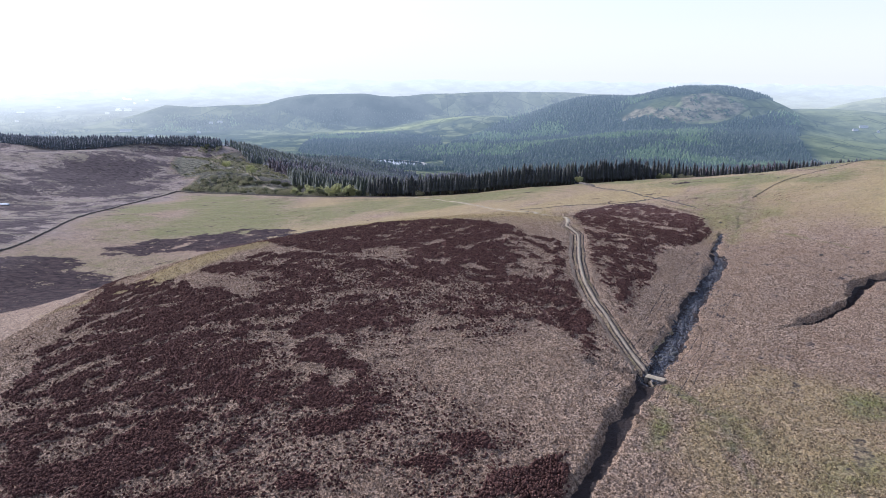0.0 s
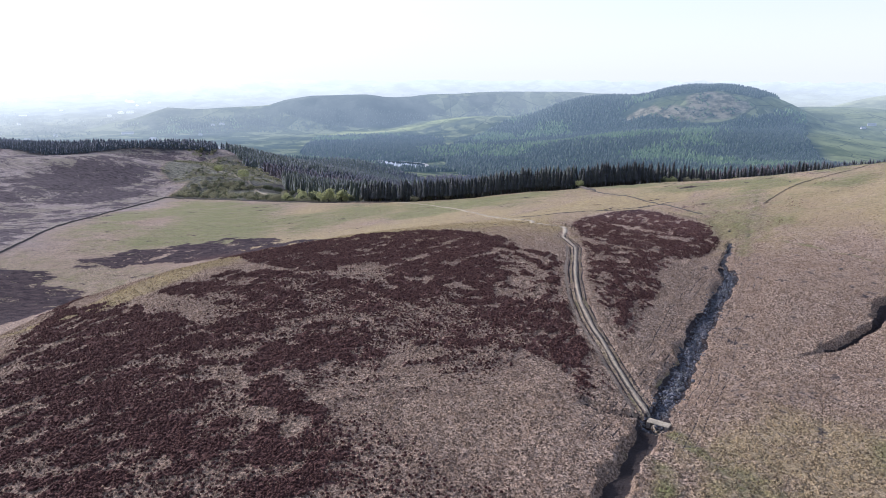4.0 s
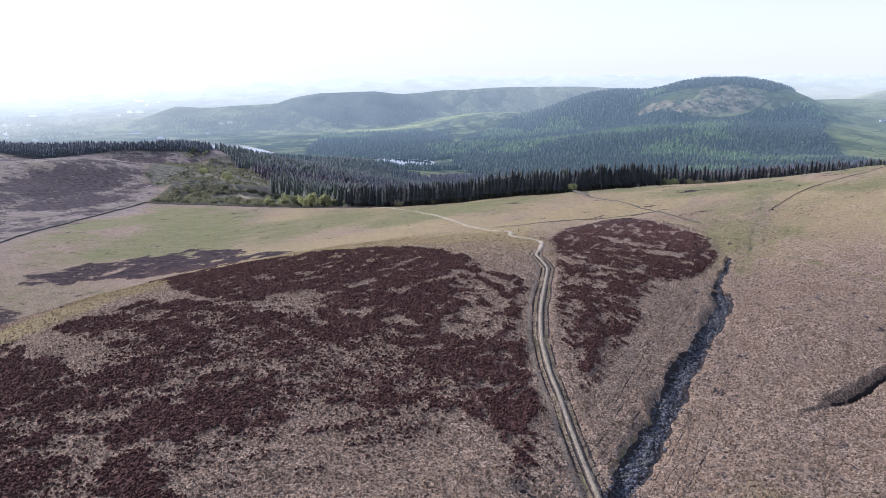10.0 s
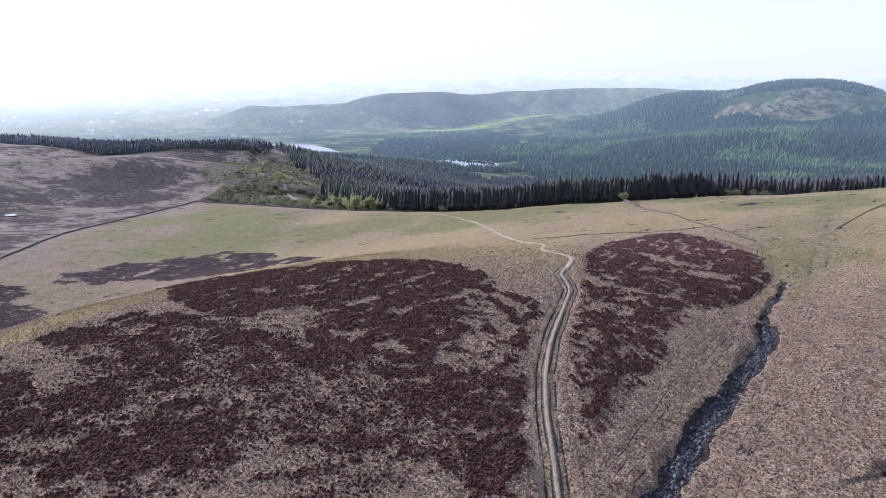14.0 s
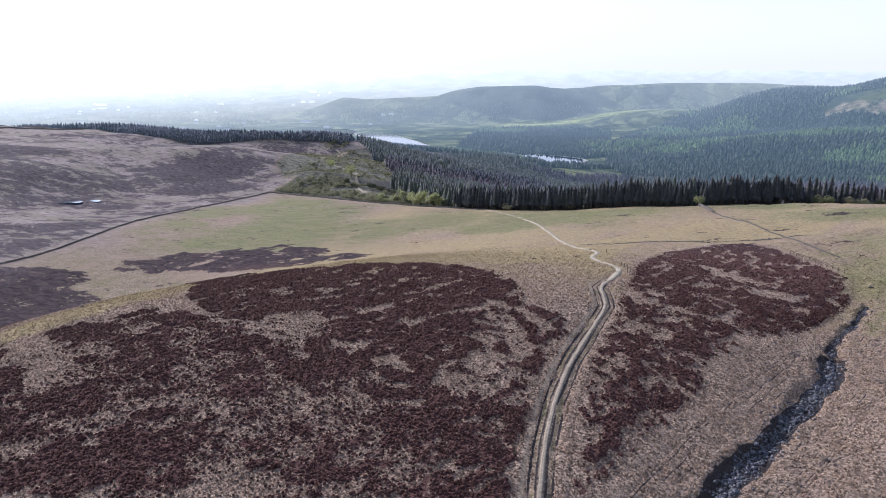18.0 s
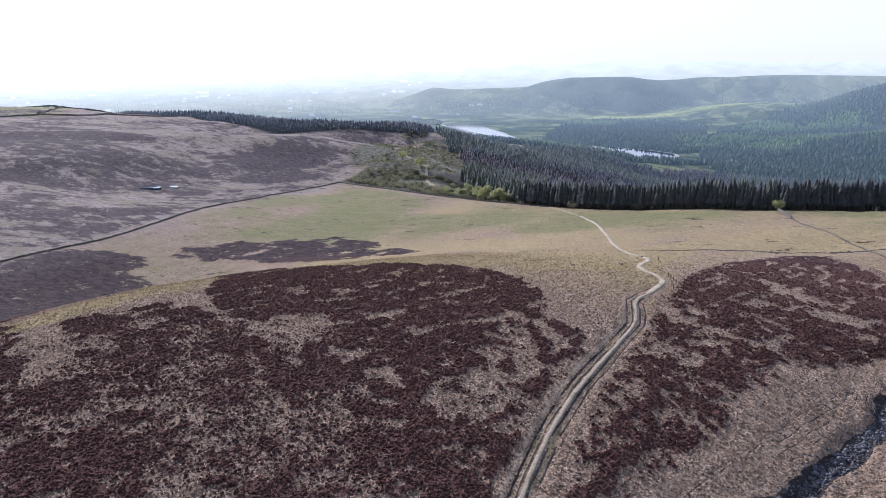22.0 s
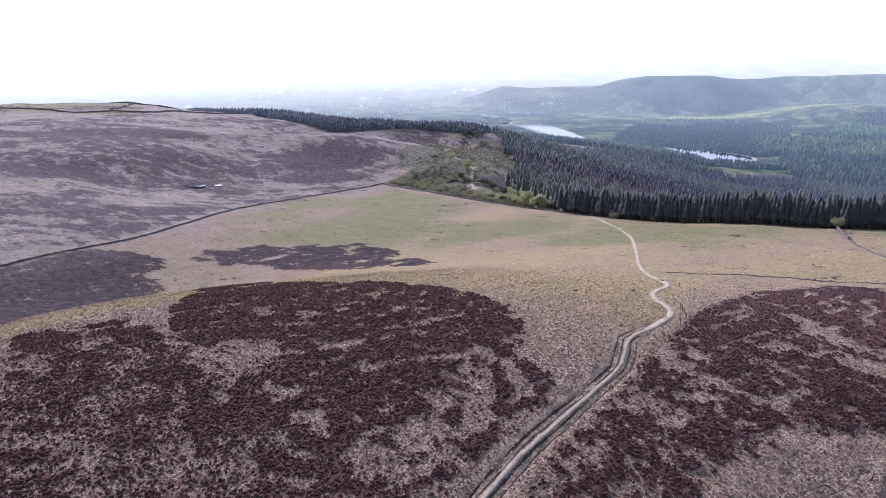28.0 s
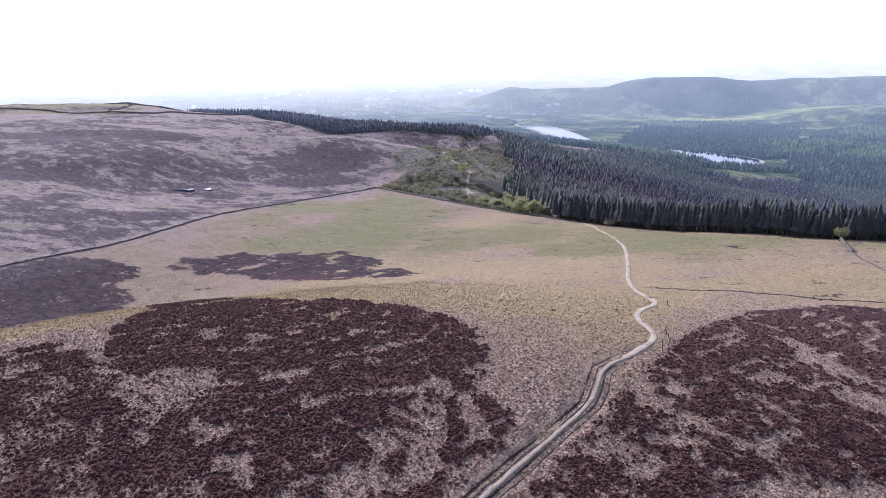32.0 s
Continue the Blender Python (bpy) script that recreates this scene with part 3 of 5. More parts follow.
HEATH_H = [
    [(-28.7, 128.8), (-21, 128.2), (-17.1, 130.2), (-17.2, 126), (-25.9, 123.5)],
    [(-39.9, 161.3), (-32.4, 167.4), (-22.3, 157.4), (-16.9, 151.4), (-18.3, 145.8), (-27, 151.6), (-35.8, 155)],
    [(-27.8, 176.3), (-23.2, 190.6), (-13.6, 195.6), (-9.4, 178.9), (-15.1, 171)],
    [(-30.4, 194.8), (-24, 197.3), (-23, 188.4)],
    [(-66.4, 152.3), (-66.9, 160.8), (-53, 167.2), (-43.6, 164.8), (-47, 155.9), (-51.4, 152.1), (-56.2, 146.1), (-63, 146.7)],
    [(-68.6, 173.9), (-60.3, 181.9), (-53.9, 175.8), (-59.6, 169.5)],
    [(-42.9, 174.9), (-35, 182.2), (-28.1, 178.2), (-28.5, 170.8), (-38.4, 167.7)],
    [(-38.1, 107.2), (-32.5, 107.3), (-32.4, 104.7), (-37.4, 105.1)],
    [(-31.2, 112.1), (-24.7, 110.8), (-21.8, 106.5), (-27.3, 108.5)],
]
HEATH_I = [
    [(-16.9, 114.5), (-9.4, 113.6), (0, 114.4), (-1, 112.1), (-10.3, 111.6), (-16.6, 111.9)],
    [(10.2, 109.4), (19.4, 116.7), (24.8, 116.8), (22.1, 107.7), (19.3, 102.7), (7.8, 102.7)],
    [(0, 121.4), (7.9, 122.4), (8.7, 118.5), (2.2, 116.6)],
    [(30.6, 196.4), (44.3, 196.4), (44.3, 181.1), (35.4, 175.8)],
]
GAPS = [
    (-21.8, 266.0, -14.1, 280.5, 1.6), (-14.1, 280.5, -14.7, 293.5, 1.6), (-5.0, 275.6, -0.3, 292.9, 1.8), (3.2, 271.3, 12.8, 285.0, 2),
    (12.8, 285.0, 15.7, 293.5, 1.6), (-24.1, 260.2, 0.6, 270.5, 2.2), (-58.5, 248.2, -38.7, 240.0, 2.2), (-38.7, 240.0, -25.3, 235.4, 2.2),
    (-25.3, 235.4, -13.8, 230.6, 2.5), (-46.5, 262.1, -51.1, 268.9, 2.5), (-34.7, 264.0, -37.4, 268.3, 4), (-6.1, 252.2, 2.0, 260.8, 2),
    (35.0, 265.5, 43.0, 256.8, 2.5), (25.6, 255.4, 29.2, 262.2, 2.5), (-24.7, 268.0, -10.4, 295.0, 1.6), (-5.7, 253.9, 9.0, 270.8, 1.8),
]
GAPS_LOW = [
    (6.5, 244.9, 18.1, 259.2, 2), (26.0, 267.7, 35.1, 252.4, 4), (35.1, 252.4, 38.5, 242.2, 3.5), (24.5, 229.5, 33.9, 236.4, 3),
    (-137.2, 201.4, -100.5, 192.5, 1.5), (-100.5, 192.5, -76.6, 196.5, 1.5), (-123.4, 179.9, -99.3, 179.9, 2), (-99.3, 179.9, -80.9, 177.6, 2),
    (-95.2, 147.6, -88.2, 157.7, 3), (-88.2, 157.7, -75.3, 171.4, 3), (-75.3, 171.4, -59.7, 180.0, 2.5), (-160.1, 236.2, -119.6, 212.4, 1.5),
    (-75.6, 145.4, -62.8, 157.5, 2.5), (-62.8, 157.5, -53.3, 168.2, 2), (-85.3, 139.0, -75.6, 145.4, 2),
]
SIDE_DITCH = [(38, 160), (41, 158), (45, 157), (49, 157), (51, 152)]
RIGHT_GAPS = [
    (71.2, 318.9, 78.8, 346.2, 1.3), (74.6, 304.7, 85.4, 331.9, 1.2), (70.6, 293.3, 72.8, 297.5, 2.2), (84.9, 314.3, 89.3, 320.1, 4.4),
    (84.4, 279.5, 93.3, 293.4, 2.1), (70.6, 272.2, 78.7, 277.5, 1.7), (88.4, 350.4, 102.9, 334.2, 3.8), (103.7, 319.6, 110.2, 320.2, 6.8),
    (96.7, 337.7, 100.5, 347.3, 1.9), (66.7, 267.3, 73.1, 265.6, 2.5), (69.2, 331.9, 76, 345.1, 1.4), (70.9, 285.8, 78.6, 285.1, 1.3),
    (101.5, 325.2, 105.7, 314.5, 1.2), (85.2, 303.2, 93.1, 297.6, 1.6), (61.7, 270, 70.4, 260.5, 2),
]
LAKES = [
    ([(-298, 2239), (-231, 2219), (-89, 2165), (-56, 2112), (-89, 2029), (-136, 1974), (-208, 2079)], -199),
    ([(-961, 2633), (-837, 2672), (-696, 2457), (-506, 2219), (-566, 2158), (-621, 2240), (-715, 2369), (-901, 2545)], -192),
    ([(-1202, 2906), (-1110, 2922), (-1038, 2726), (-1105, 2719)], -206),
]


def soft(d, w):
    return np.clip(0.5 + d / (2 * w), 0, 1)


def small_forms(x, y):
    """Stream cut, gully, hollowed path: what is dug into the land."""
    near = (np.abs(x) < 420) & (y > -20) & (y < 700)
    dz = np.zeros(np.shape(x))
    xs, ys = x[near], y[near]
    d, run, _ = line_near(xs, ys, STREAM)
    wob = fbm(xs, ys, 9, 2, 3) - 0.5
    wide = np.maximum(0.5, np.where(run < 60, 1.1, np.where(run < 199, 2.3, 1.6)) * (1 + 1.5 * wob) + 2.2 * (fbm(xs, ys, 3.5, 3, 13) - 0.5))
    deep = np.where(run < 60, 0.9, np.where(run < 199, 1.3, 1.8))
    out = -deep * smooth(1.9, 0.75, d / wide) - 2.2 * np.exp(-(d / 15) ** 2) * smooth(215, 185, run)
    d, run, side = line_near(xs, ys, GULLY)
    jag = fbm(xs, ys, 4, 3, 13) - 0.5
    cut = 1.2 + 1.3 * smooth(0, 45, run) + 4.5 * wob + 3.5 * jag
    out -= 2.2 * smooth(cut + 0.9, cut * 0.5, d) * smooth(-2, 12, run) + 0.7 * np.exp(-(d / 9) ** 2) * (side > 0)
    out -= 1.1 * smooth(2.4 + 2 * wob, 0.6, line_near(xs, ys, SIDE_DITCH)[0])
    d, run, _ = line_near(xs, ys, PATH)
    out -= (0.25 * smooth(4.2, 2.0, d) + 0.28 * np.exp(-((d - 1.75) / 0.7) ** 2)) * smooth(262, 300, run)
    out += 2.2 * smooth(55, 110, xs) * (fbm(xs * 0.6 + ys * 0.3, ys * 1.2 - xs * 0.5, 24, 3, 6) - 0.5)
    out += 0.9 * (fbm(xs, ys, 14, 3, 5) - 0.5) + 0.6 * (fbm(xs * 1.3 + ys * 0.4, ys * 0.6 - xs * 0.3, 3, 2, 9) - 0.5)
    dz[near] = out
    for lake, level in LAKES:
        k = np.hypot(x + 300, y - 2300) < 1300
        d = in_poly(x[k], y[k], lake)
        dz[k] += (level - 5 - broad(x[k], y[k])) * smooth(-70, 10, d)
    mid = ~near & (np.hypot(x, y) < 1700)
    dz[mid] = 3.0 * (fbm(x[mid], y[mid], 60, 3, 4) - 0.5)
    return dz


def height(x, y):
    x, y = np.atleast_1d(np.asarray(x, float)), np.atleast_1d(np.asarray(y, float))
    return broad(x, y) + small_forms(x, y)


def growth(x, y):
    """Heather, green, gold, peat and worn ground, each from 0 to 1."""
    w = [np.zeros(np.shape(x)) for _ in range(6)]
    r = np.hypot(x, y)
    k = (r < 1900) & (y > -150)
    x, y = x[k], y[k]
    wob = 6 * (fbm(x, y, 18, 3, 11) - 0.5)
    c, s = math.cos(radians(58)), math.sin(radians(58))
    u, v = x * c + y * s, -x * s + y * c
    streak = vnoise(u / 26, v / 7, 21) * 0.5 + vnoise(u / 11, v / 4, 22) * 0.3 + vnoise(u / 5, v / 3, 23) * 0.2
    u2, v2 = x * 0.5 - y * 0.866, x * 0.866 + y * 0.5
    streak2 = vnoise(u2 / 5, v2 / 1.5, 31) * 0.3 + vnoise(u2 / 3, v2 / 1.2, 32) * 0.25 + fbm(x, y, 14, 3, 33) * 0.45
    near = (np.abs(x) < 190) & (y < 420)
    h = np.zeros(np.shape(x))
    xs, ys, ws = x[near], y[near], wob[near]
    ragged = fbm(xs, ys, 7, 4, 77) - 0.5
    frag = 0.6 * fbm(xs * 0.8 + ys * 0.4, ys * 1.3 - xs * 0.5, 5.5, 3, 93) + 0.4 * fbm(xs, ys, 2.4, 2, 94)
    hn = np.zeros(np.shape(xs))
    for patches in (HEATH_A, HEATH_B, HEATH_C, HEATH_D, HEATH_E, HEATH_F, HEATH_G, HEATH_H, HEATH_I):
        for pts in patches:
            lo, hi = np.min(pts, 0) - 4, np.max(pts, 0) + 4
            q = (xs > lo[0]) & (xs < hi[0]) & (ys > lo[1]) & (ys < hi[1])
            inside = in_poly(xs[q], ys[q], pts)
            hn[q] = np.maximum(hn[q], soft(inside + 5.0 * ragged[q] + 7.0 * (0.52 - frag[q]), 0.9))
    full = soft(in_poly(xs, ys, RIGHT) + 0.6 * ws, 1.5) * soft(0.70 - streak2[near], 0.14)
    hn = np.maximum(hn, full)
    fade = smooth(0, 80, line_near(xs, ys, [(60, 300), (100, 283)])[0])
    hn = np.maximum(hn, soft((0.66 - 0.05 * fade) * soft(in_poly(xs, ys, STREAKY) + ws, 3) - 0.45 * streak2[near] - 0.55 * vnoise(u2[near] / 2.8, v2[near] / 1.05, 34), 0.07))
    mottle = soft(in_poly(xs, ys, [(28, 243), (45, 236), (44, 200), (46, 168), (36, 160), (22, 190), (18, 215)]), 5)
    hn = np.maximum(hn, 0.9 * soft(0.50 * mottle - streak2[near], 0.10))
    for strokes, keep in ((GAPS, 0.15), (GAPS_LOW, 0.2), (RIGHT_GAPS, 0.25)):
        for x0, y0, x1, y1, wd in strokes:
            q = (xs > min(x0, x1) - 5) & (xs < max(x0, x1) + 5) & (ys > min(y0, y1) - 5) & (ys < max(y0, y1) + 5)
            d = line_near(xs[q], ys[q], [(x0, y0), (x1 + 0.01, y1)])[0]
            hn[q] *= 1 - (1 - keep) * soft(wd * 0.75 - d + ragged[q] * min(3.0, 0.8 + wd * 0.5), 0.7)
    # grassy slivers in the heather, and tufts of heather strewn between
    dense = np.maximum(soft(in_poly(xs, ys, DOME_TOP) - 4, 6), soft(in_poly(xs, ys, RIGHT), 6))
    sliver = 0.55 * vnoise(u[near] / 7, v[near] / 2.2, 24) + 0.45 * fbm(xs, ys, 3.0, 2, 25)
    hn *= 1 - 0.8 * soft(sliver - 0.62 - 0.05 * dense, 0.04)
    hn *= 1 - 0.6 * soft(frag - 0.64, 0.04)
    strewn = soft(fbm(xs, ys, 38, 2, 95) - 0.38, 0.12) * np.maximum(soft(in_poly(xs, ys, WESTERN) + ws, 12), soft(in_poly(xs, ys, DOME), 6))
    hn = np.maximum(hn, 0.85 * strewn * soft(fbm(xs * 0.9 + ys * 0.3, ys * 1.2 - xs * 0.4, 4.2, 3, 96) - 0.54, 0.05))
    heath_mix = np.maximum(soft(in_poly(xs, ys, WESTERN) + ws, 12), np.maximum(soft(in_poly(xs, ys, DOME), 8), 0.8 * soft(in_poly(xs, ys, STREAKY), 6)))
    hn = np.maximum(hn, heath_mix * (0.08 + 0.20 * bump(xs, ys, -22, 203, 48, 34) + 0.24 * soft(fbm(xs, ys, 22, 3, 98) - 0.46, 0.12)))
    h[near] = hn
    # heather beyond the crest; thickened in the hollow to imitate its shaded slope
    for pts, thick, edge in ((BEYOND, 0.66, 6), (HOLLOW, 0.93, 12)):
        h = np.maximum(h, (0.86 if pts is BEYOND else 0.95) * soft(thick * soft(in_poly(x, y, pts) + 2 * wob, edge) - 0.5 * streak - 0.5 * fbm(x, y, 9, 4, 97), 0.10))
    # the moor across the hollow
    west = soft(-252 - x, 8) * soft(1050 - y, 100)
    blot = 0.65 * fbm(x * 0.75 + y * 0.5, y * 1.5 - x * 0.9, 60, 5, 41) + 0.35 * fbm(x * 0.8 + y * 0.5, y * 1.5 - x * 0.9, 22, 4, 42)
    lit = soft(0.62 - fbm(x, y, 300, 2, 43), 0.12)
    h = np.maximum(h, west * (0.14 + 0.62 * soft(blot - 0.50 - 0.06 * lit, 0.10)))
    for cx, cy, rx, ry, turn in ((-345, 690, 62, 40, 60), (-310, 640, 45, 22, 50), (-265, 712, 22, 12, 40), (-285, 445, 30, 12, 60), (-330, 545, 18, 9, 40), (-560, 600, 110, 24, 40), (-480, 470, 70, 22, 35)):
        h = np.maximum(h, 1.0 * soft(bump(x, y, cx, cy, rx, ry, turn) - 0.36 - 0.9 * (blot - 0.5), 0.22))
    wall_side = line_near(x, y, FIELD_WALL)[0]
    h *= soft(wall_side - 4, 3)
    d_path, run, side = line_near(x, y, PATH)
    h *= soft(d_path - 4.5, 2)
    field = soft(in_poly(x, y, [(-246, 420), (-150, 410), (-80, 440), (-40, 470), (40, 440), (120, 430), (170, 480), (160, 530), (100, 510), (0, 545), (-60, 585), (-150, 620), (-250, 655), (-255, 560)]), 22)
    green = field * (0.54 + 1.7 * (fbm(x, y, 50, 3, 51) - 0.5)) + 0.7 * bump(x, y, -8, 470, 26, 22) + 0.35 * bump(x, y, -170, 470, 70, 30, 70)
    green = np.maximum(green, 0.6 * bump(x, y, 150, 352, 26, 40, -20))
    green = np.maximum(green, soft(in_poly(x, y, [(-830, 826), (-1000, 1000), (-1250, 1200), (-1800, 1100), (-1400, 500)]), 40) * 0.9)
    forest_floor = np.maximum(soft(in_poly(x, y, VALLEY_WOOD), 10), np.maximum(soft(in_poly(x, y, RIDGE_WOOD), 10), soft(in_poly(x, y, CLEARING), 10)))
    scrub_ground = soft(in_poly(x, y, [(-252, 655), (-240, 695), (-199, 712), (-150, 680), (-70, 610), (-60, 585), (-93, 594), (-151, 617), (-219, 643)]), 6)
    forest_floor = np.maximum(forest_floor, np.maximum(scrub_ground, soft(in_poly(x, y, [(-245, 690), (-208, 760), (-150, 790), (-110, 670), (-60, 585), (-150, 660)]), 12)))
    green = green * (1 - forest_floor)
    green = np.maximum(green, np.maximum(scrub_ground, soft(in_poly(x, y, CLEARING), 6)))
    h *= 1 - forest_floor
    gold = soft(in_poly(x, y, [(-100, 240), (-95, 280), (-60, 330), (-20, 345), (30, 395), (90, 440), (170, 450), (140, 400), (70, 395), (55, 330), (20, 312), (-30, 312), (-68, 285), (-70, 255)]) + wob, 8) * 0.85
    gold = np.maximum(gold, 0.8 * soft(y - 285, 30) * soft(x + 120, 20) * soft(620 - y, 20) * soft(260 - x, 60) * (0.75 + 0.9 * (fbm(x, y, 35, 3, 54) - 0.5)))
    gold = np.maximum(gold, 0.8 * soft(in_poly(x, y, [(170, 330), (230, 420), (330, 520), (420, 480), (330, 300), (230, 250)]), 40))
    green = np.maximum(green, 0.42 * soft(in_poly(x, y, [(-150, 300), (-205, 300), (-252, 330), (-250, 420), (-200, 410), (-120, 375), (-110, 330)]), 18))
    for cx, cy, rx, ry, turn, k_ in ((78, 112, 26, 9, 30, 0.5), (120, 140, 30, 8, 40, 0.8), (60, 128, 12, 20, 20, 0.5), (150, 175, 22, 8, 35, 0.55), (95, 95, 22, 9, 10, 0.7), (128, 318, 9, 30, -28, 0.3), (96, 139, 11, 8, 45, 0.8)):
        green = np.maximum(green, k_ * bump(x, y, cx, cy, rx, ry, turn))
    gold = np.maximum(gold, 0.55 * soft(in_poly(x, y, [(55, 150), (80, 165), (120, 150), (160, 110), (120, 40), (40, 60), (38, 120)]) + wob, 10))
    ridge = soft(in_poly(x, y, [(135, 345), (150, 330), (240, 330), (420, 420), (600, 520), (420, 600), (230, 545), (100, 505), (120, 440)]), 25)
    green = np.maximum(green, ridge * (0.45 + 1.6 * (fbm(x, y, 28, 4, 57) - 0.5)))
    h = np.maximum(h, 0.3 * ridge * soft(fbm(x * 0.6, y * 1.4, 16, 4, 58) - 0.60, 0.06))
    gold = gold * (1 - soft(in_poly(x, y, RIGHT), 4))
    gold = np.maximum(gold, soft(in_poly(x, y, [(-128, 205), (-105, 228), (-92, 262), (-80, 292), (-50, 325), (-10, 335), (20, 318), (-10, 309), (-40, 302), (-66, 287), (-74, 262), (-78, 240), (-96, 215)]) + 0.5 * wob, 4))
    d, run2, _ = line_near(x, y, STREAM)
    wide = np.where(run2 < 60, 0.6, np.where(run2 < 199, 2.7, 1.8))
    peat = soft(wide + wob * 0.5 + 2.2 * (fbm(x, y, 3.5, 3, 13) - 0.5) - d, 0.4)
    trod = np.abs((d + 0.35 * wob) % 1.9 - 0.95)
    peat = np.maximum(peat, 0.6 * soft(0.26 - trod, 0.22) * soft(d - 3.2, 0.6) * soft(15 - d, 2.5) * soft(run2 - 30, 10) * soft(225 - run2, 20) * soft(fbm(x, y, 8, 3, 59) - 0.44, 0.08))
    d, run3, _ = line_near(x, y, GULLY)
    peat = np.maximum(peat, soft(0.5 + 1.0 * smooth(0, 45, run3) + wob * 0.5 + 3.0 * (fbm(x, y, 4, 3, 13) - 0.5) - d, 0.4) * smooth(-1, 9, run3))
    peat = np.maximum(peat, 0.9 * soft(1.0 + wob * 0.4 - line_near(x, y, SIDE_DITCH)[0], 0.5))
    sunk = smooth(262, 300, run)
    verge = soft(0.7 - np.abs(d_path - 1.4), 0.3) * sunk
    green, gold = np.maximum(green, 0.4 * verge), gold * (1 - verge)
    # peaty rut lines, darkened to hold the shade of their banks as colour
    ditch = np.maximum(soft(0.34 - np.abs(d_path - 0.85 + 0.10 * wob), 0.25), soft(0.30 - np.abs(d_path - 2.15 + 0.16 * wob), 0.25)) * sunk
    peat = np.maximum(peat, ditch * (0.34 + 0.8 * fbm(x, y, 6, 2, 60)))
    worn = np.maximum(0.55 * soft(np.where(side > 0, 0.8, 0.3) - np.abs(d_path - np.where(side > 0, 3.2, 2.7) + 0.12 * wob), 0.5) * sunk, soft(0.95 - d_path, 0.3) * 0.5)
    for pts, half in (([(-181, 689), (-170, 669), (-152, 652), (-134, 639), (-112, 628)], 1.6), ([(-321, 965), (-287, 922), (-285, 862), (-276, 818)], 1.8), ([(-240, 776), (-230, 781), (-209, 749)], 1.8)):
        worn = np.maximum(worn, soft(half - line_near(x, y, pts)[0], 0.6))
    for pts, wd in ((TRACK_EAST, 0.5), (TRACK_FAINT, 0.5)):
        d = line_near(x, y, pts)[0]
        worn = np.maximum(worn, 0.35 * soft(0.45 - np.abs(d - 1.0), wd))
        peat = np.maximum(peat, 0.45 * soft(0.3 - d, 0.5))
    for pts, half in FLUSHES:
        wet = soft(half * 0.6 + 0.5 * wob - line_near(x, y, pts)[0], half * 0.5) * (0.45 + 0.9 * fbm(x, y, 5, 3, 64))
        green, gold = np.maximum(green, 0.6 * wet), gold * (1 - 0.6 * wet)
        peat = np.maximum(peat, 0.45 * wet * soft(fbm(x, y, 3.5, 3, 65) - 0.46, 0.08))
    # winding sheep trods and rushy specks over the eastern slope
    east = soft(x - 62, 12) * soft(345 - y, 30) * soft(fbm(x, y, 40, 2, 70) - 0.40, 0.12)
    trods = np.abs(fbm(x * 0.45 + y * 0.25, y * 1.1 - x * 0.5, 17, 2, 68) - 0.5)
    peat = np.maximum(peat, east * 0.44 * soft(0.010 - trods, 0.012))
    peat = np.maximum(peat, east * 0.5 * soft(fbm(x, y, 2.6, 3, 69) - 0.64, 0.05))
    russet = soft(in_poly(x, y, [(62, 104), (78, 104), (110, 120), (125, 150), (97, 136), (76, 134)]) + wob, 10)
    peat = np.maximum(peat, 0.5 * russet * soft(fbm(x * 0.7 + y * 0.7, y * 0.7 - x * 1.4, 4.5, 3, 67) - 0.50, 0.05))
    h *= 1 - peat
    for dst, src in zip(w, (h, np.clip(green, 0, 1), np.clip(gold, 0, 1), peat, worn, forest_floor)):
        dst[k] = src
    return w


# ---- the ground: one sheet to the horizon, fine where the camera passes ----
def steps(a, b, fine, far_a, far_b, grow=1.05):
    mid = list(np.arange(a, b + fine / 2, fine))
    up, d = [mid[-1]], fine
    while up[-1] < far_b:
        d = min(d * grow, 60)
        up.append(up[-1] + d)
    dn, d = [mid[0]], fine
    while dn[-1] > far_a:
        d = min(d * grow, 60)
        dn.append(dn[-1] - d)
    return np.array(dn[:0:-1] + mid + up[1:])


gx, gy = steps(-150, 190, 1.0, -4900, 4900), steps(95, 420, 1.0, -1500, 5000)
X, Y = np.meshgrid(gx, gy)
Z = height(X.ravel(), Y.ravel())
grown = growth(X.ravel(), Y.ravel())
Z = Z + 0.35 * smooth(0.2, 0.8, grown[0]) * (Y.ravel() < 460)
# lines along which a finer strip of the same ground lies: run, half width, from, to
FINE = [(PATH, 5.0, 255, 1e9), (STREAM, 11.0, 0, 1e9), (GULLY, 5.0, 0, 1e9), (TRACK_EAST, 2.6, 0, 1e9), (TRACK_FAINT, 2.6, 0, 1e9)]
for pts, half, lo, hi in FINE:
    d, run, _ = line_near(X.ravel(), Y.ravel(), pts)
    Z = Z - 0.9 * smooth(half, half - 1.6, d) * ((run > lo + 1.5) & (run < hi))
nx, ny = len(gx), len(gy)
idx = np.arange(nx * ny).reshape(ny, nx)
quads = np.stack([idx[:-1, :-1], idx[:-1, 1:], idx[1:, 1:], idx[1:, :-1]], -1).reshape(-1, 4)
xf, yf = X.ravel(), Y.ravel()
rf = np.hypot(xf, yf)
quads = quads[(rf[quads] < 4990).all(1)]
qr = rf[quads].mean(1)
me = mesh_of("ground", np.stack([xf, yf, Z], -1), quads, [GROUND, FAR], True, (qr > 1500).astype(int))


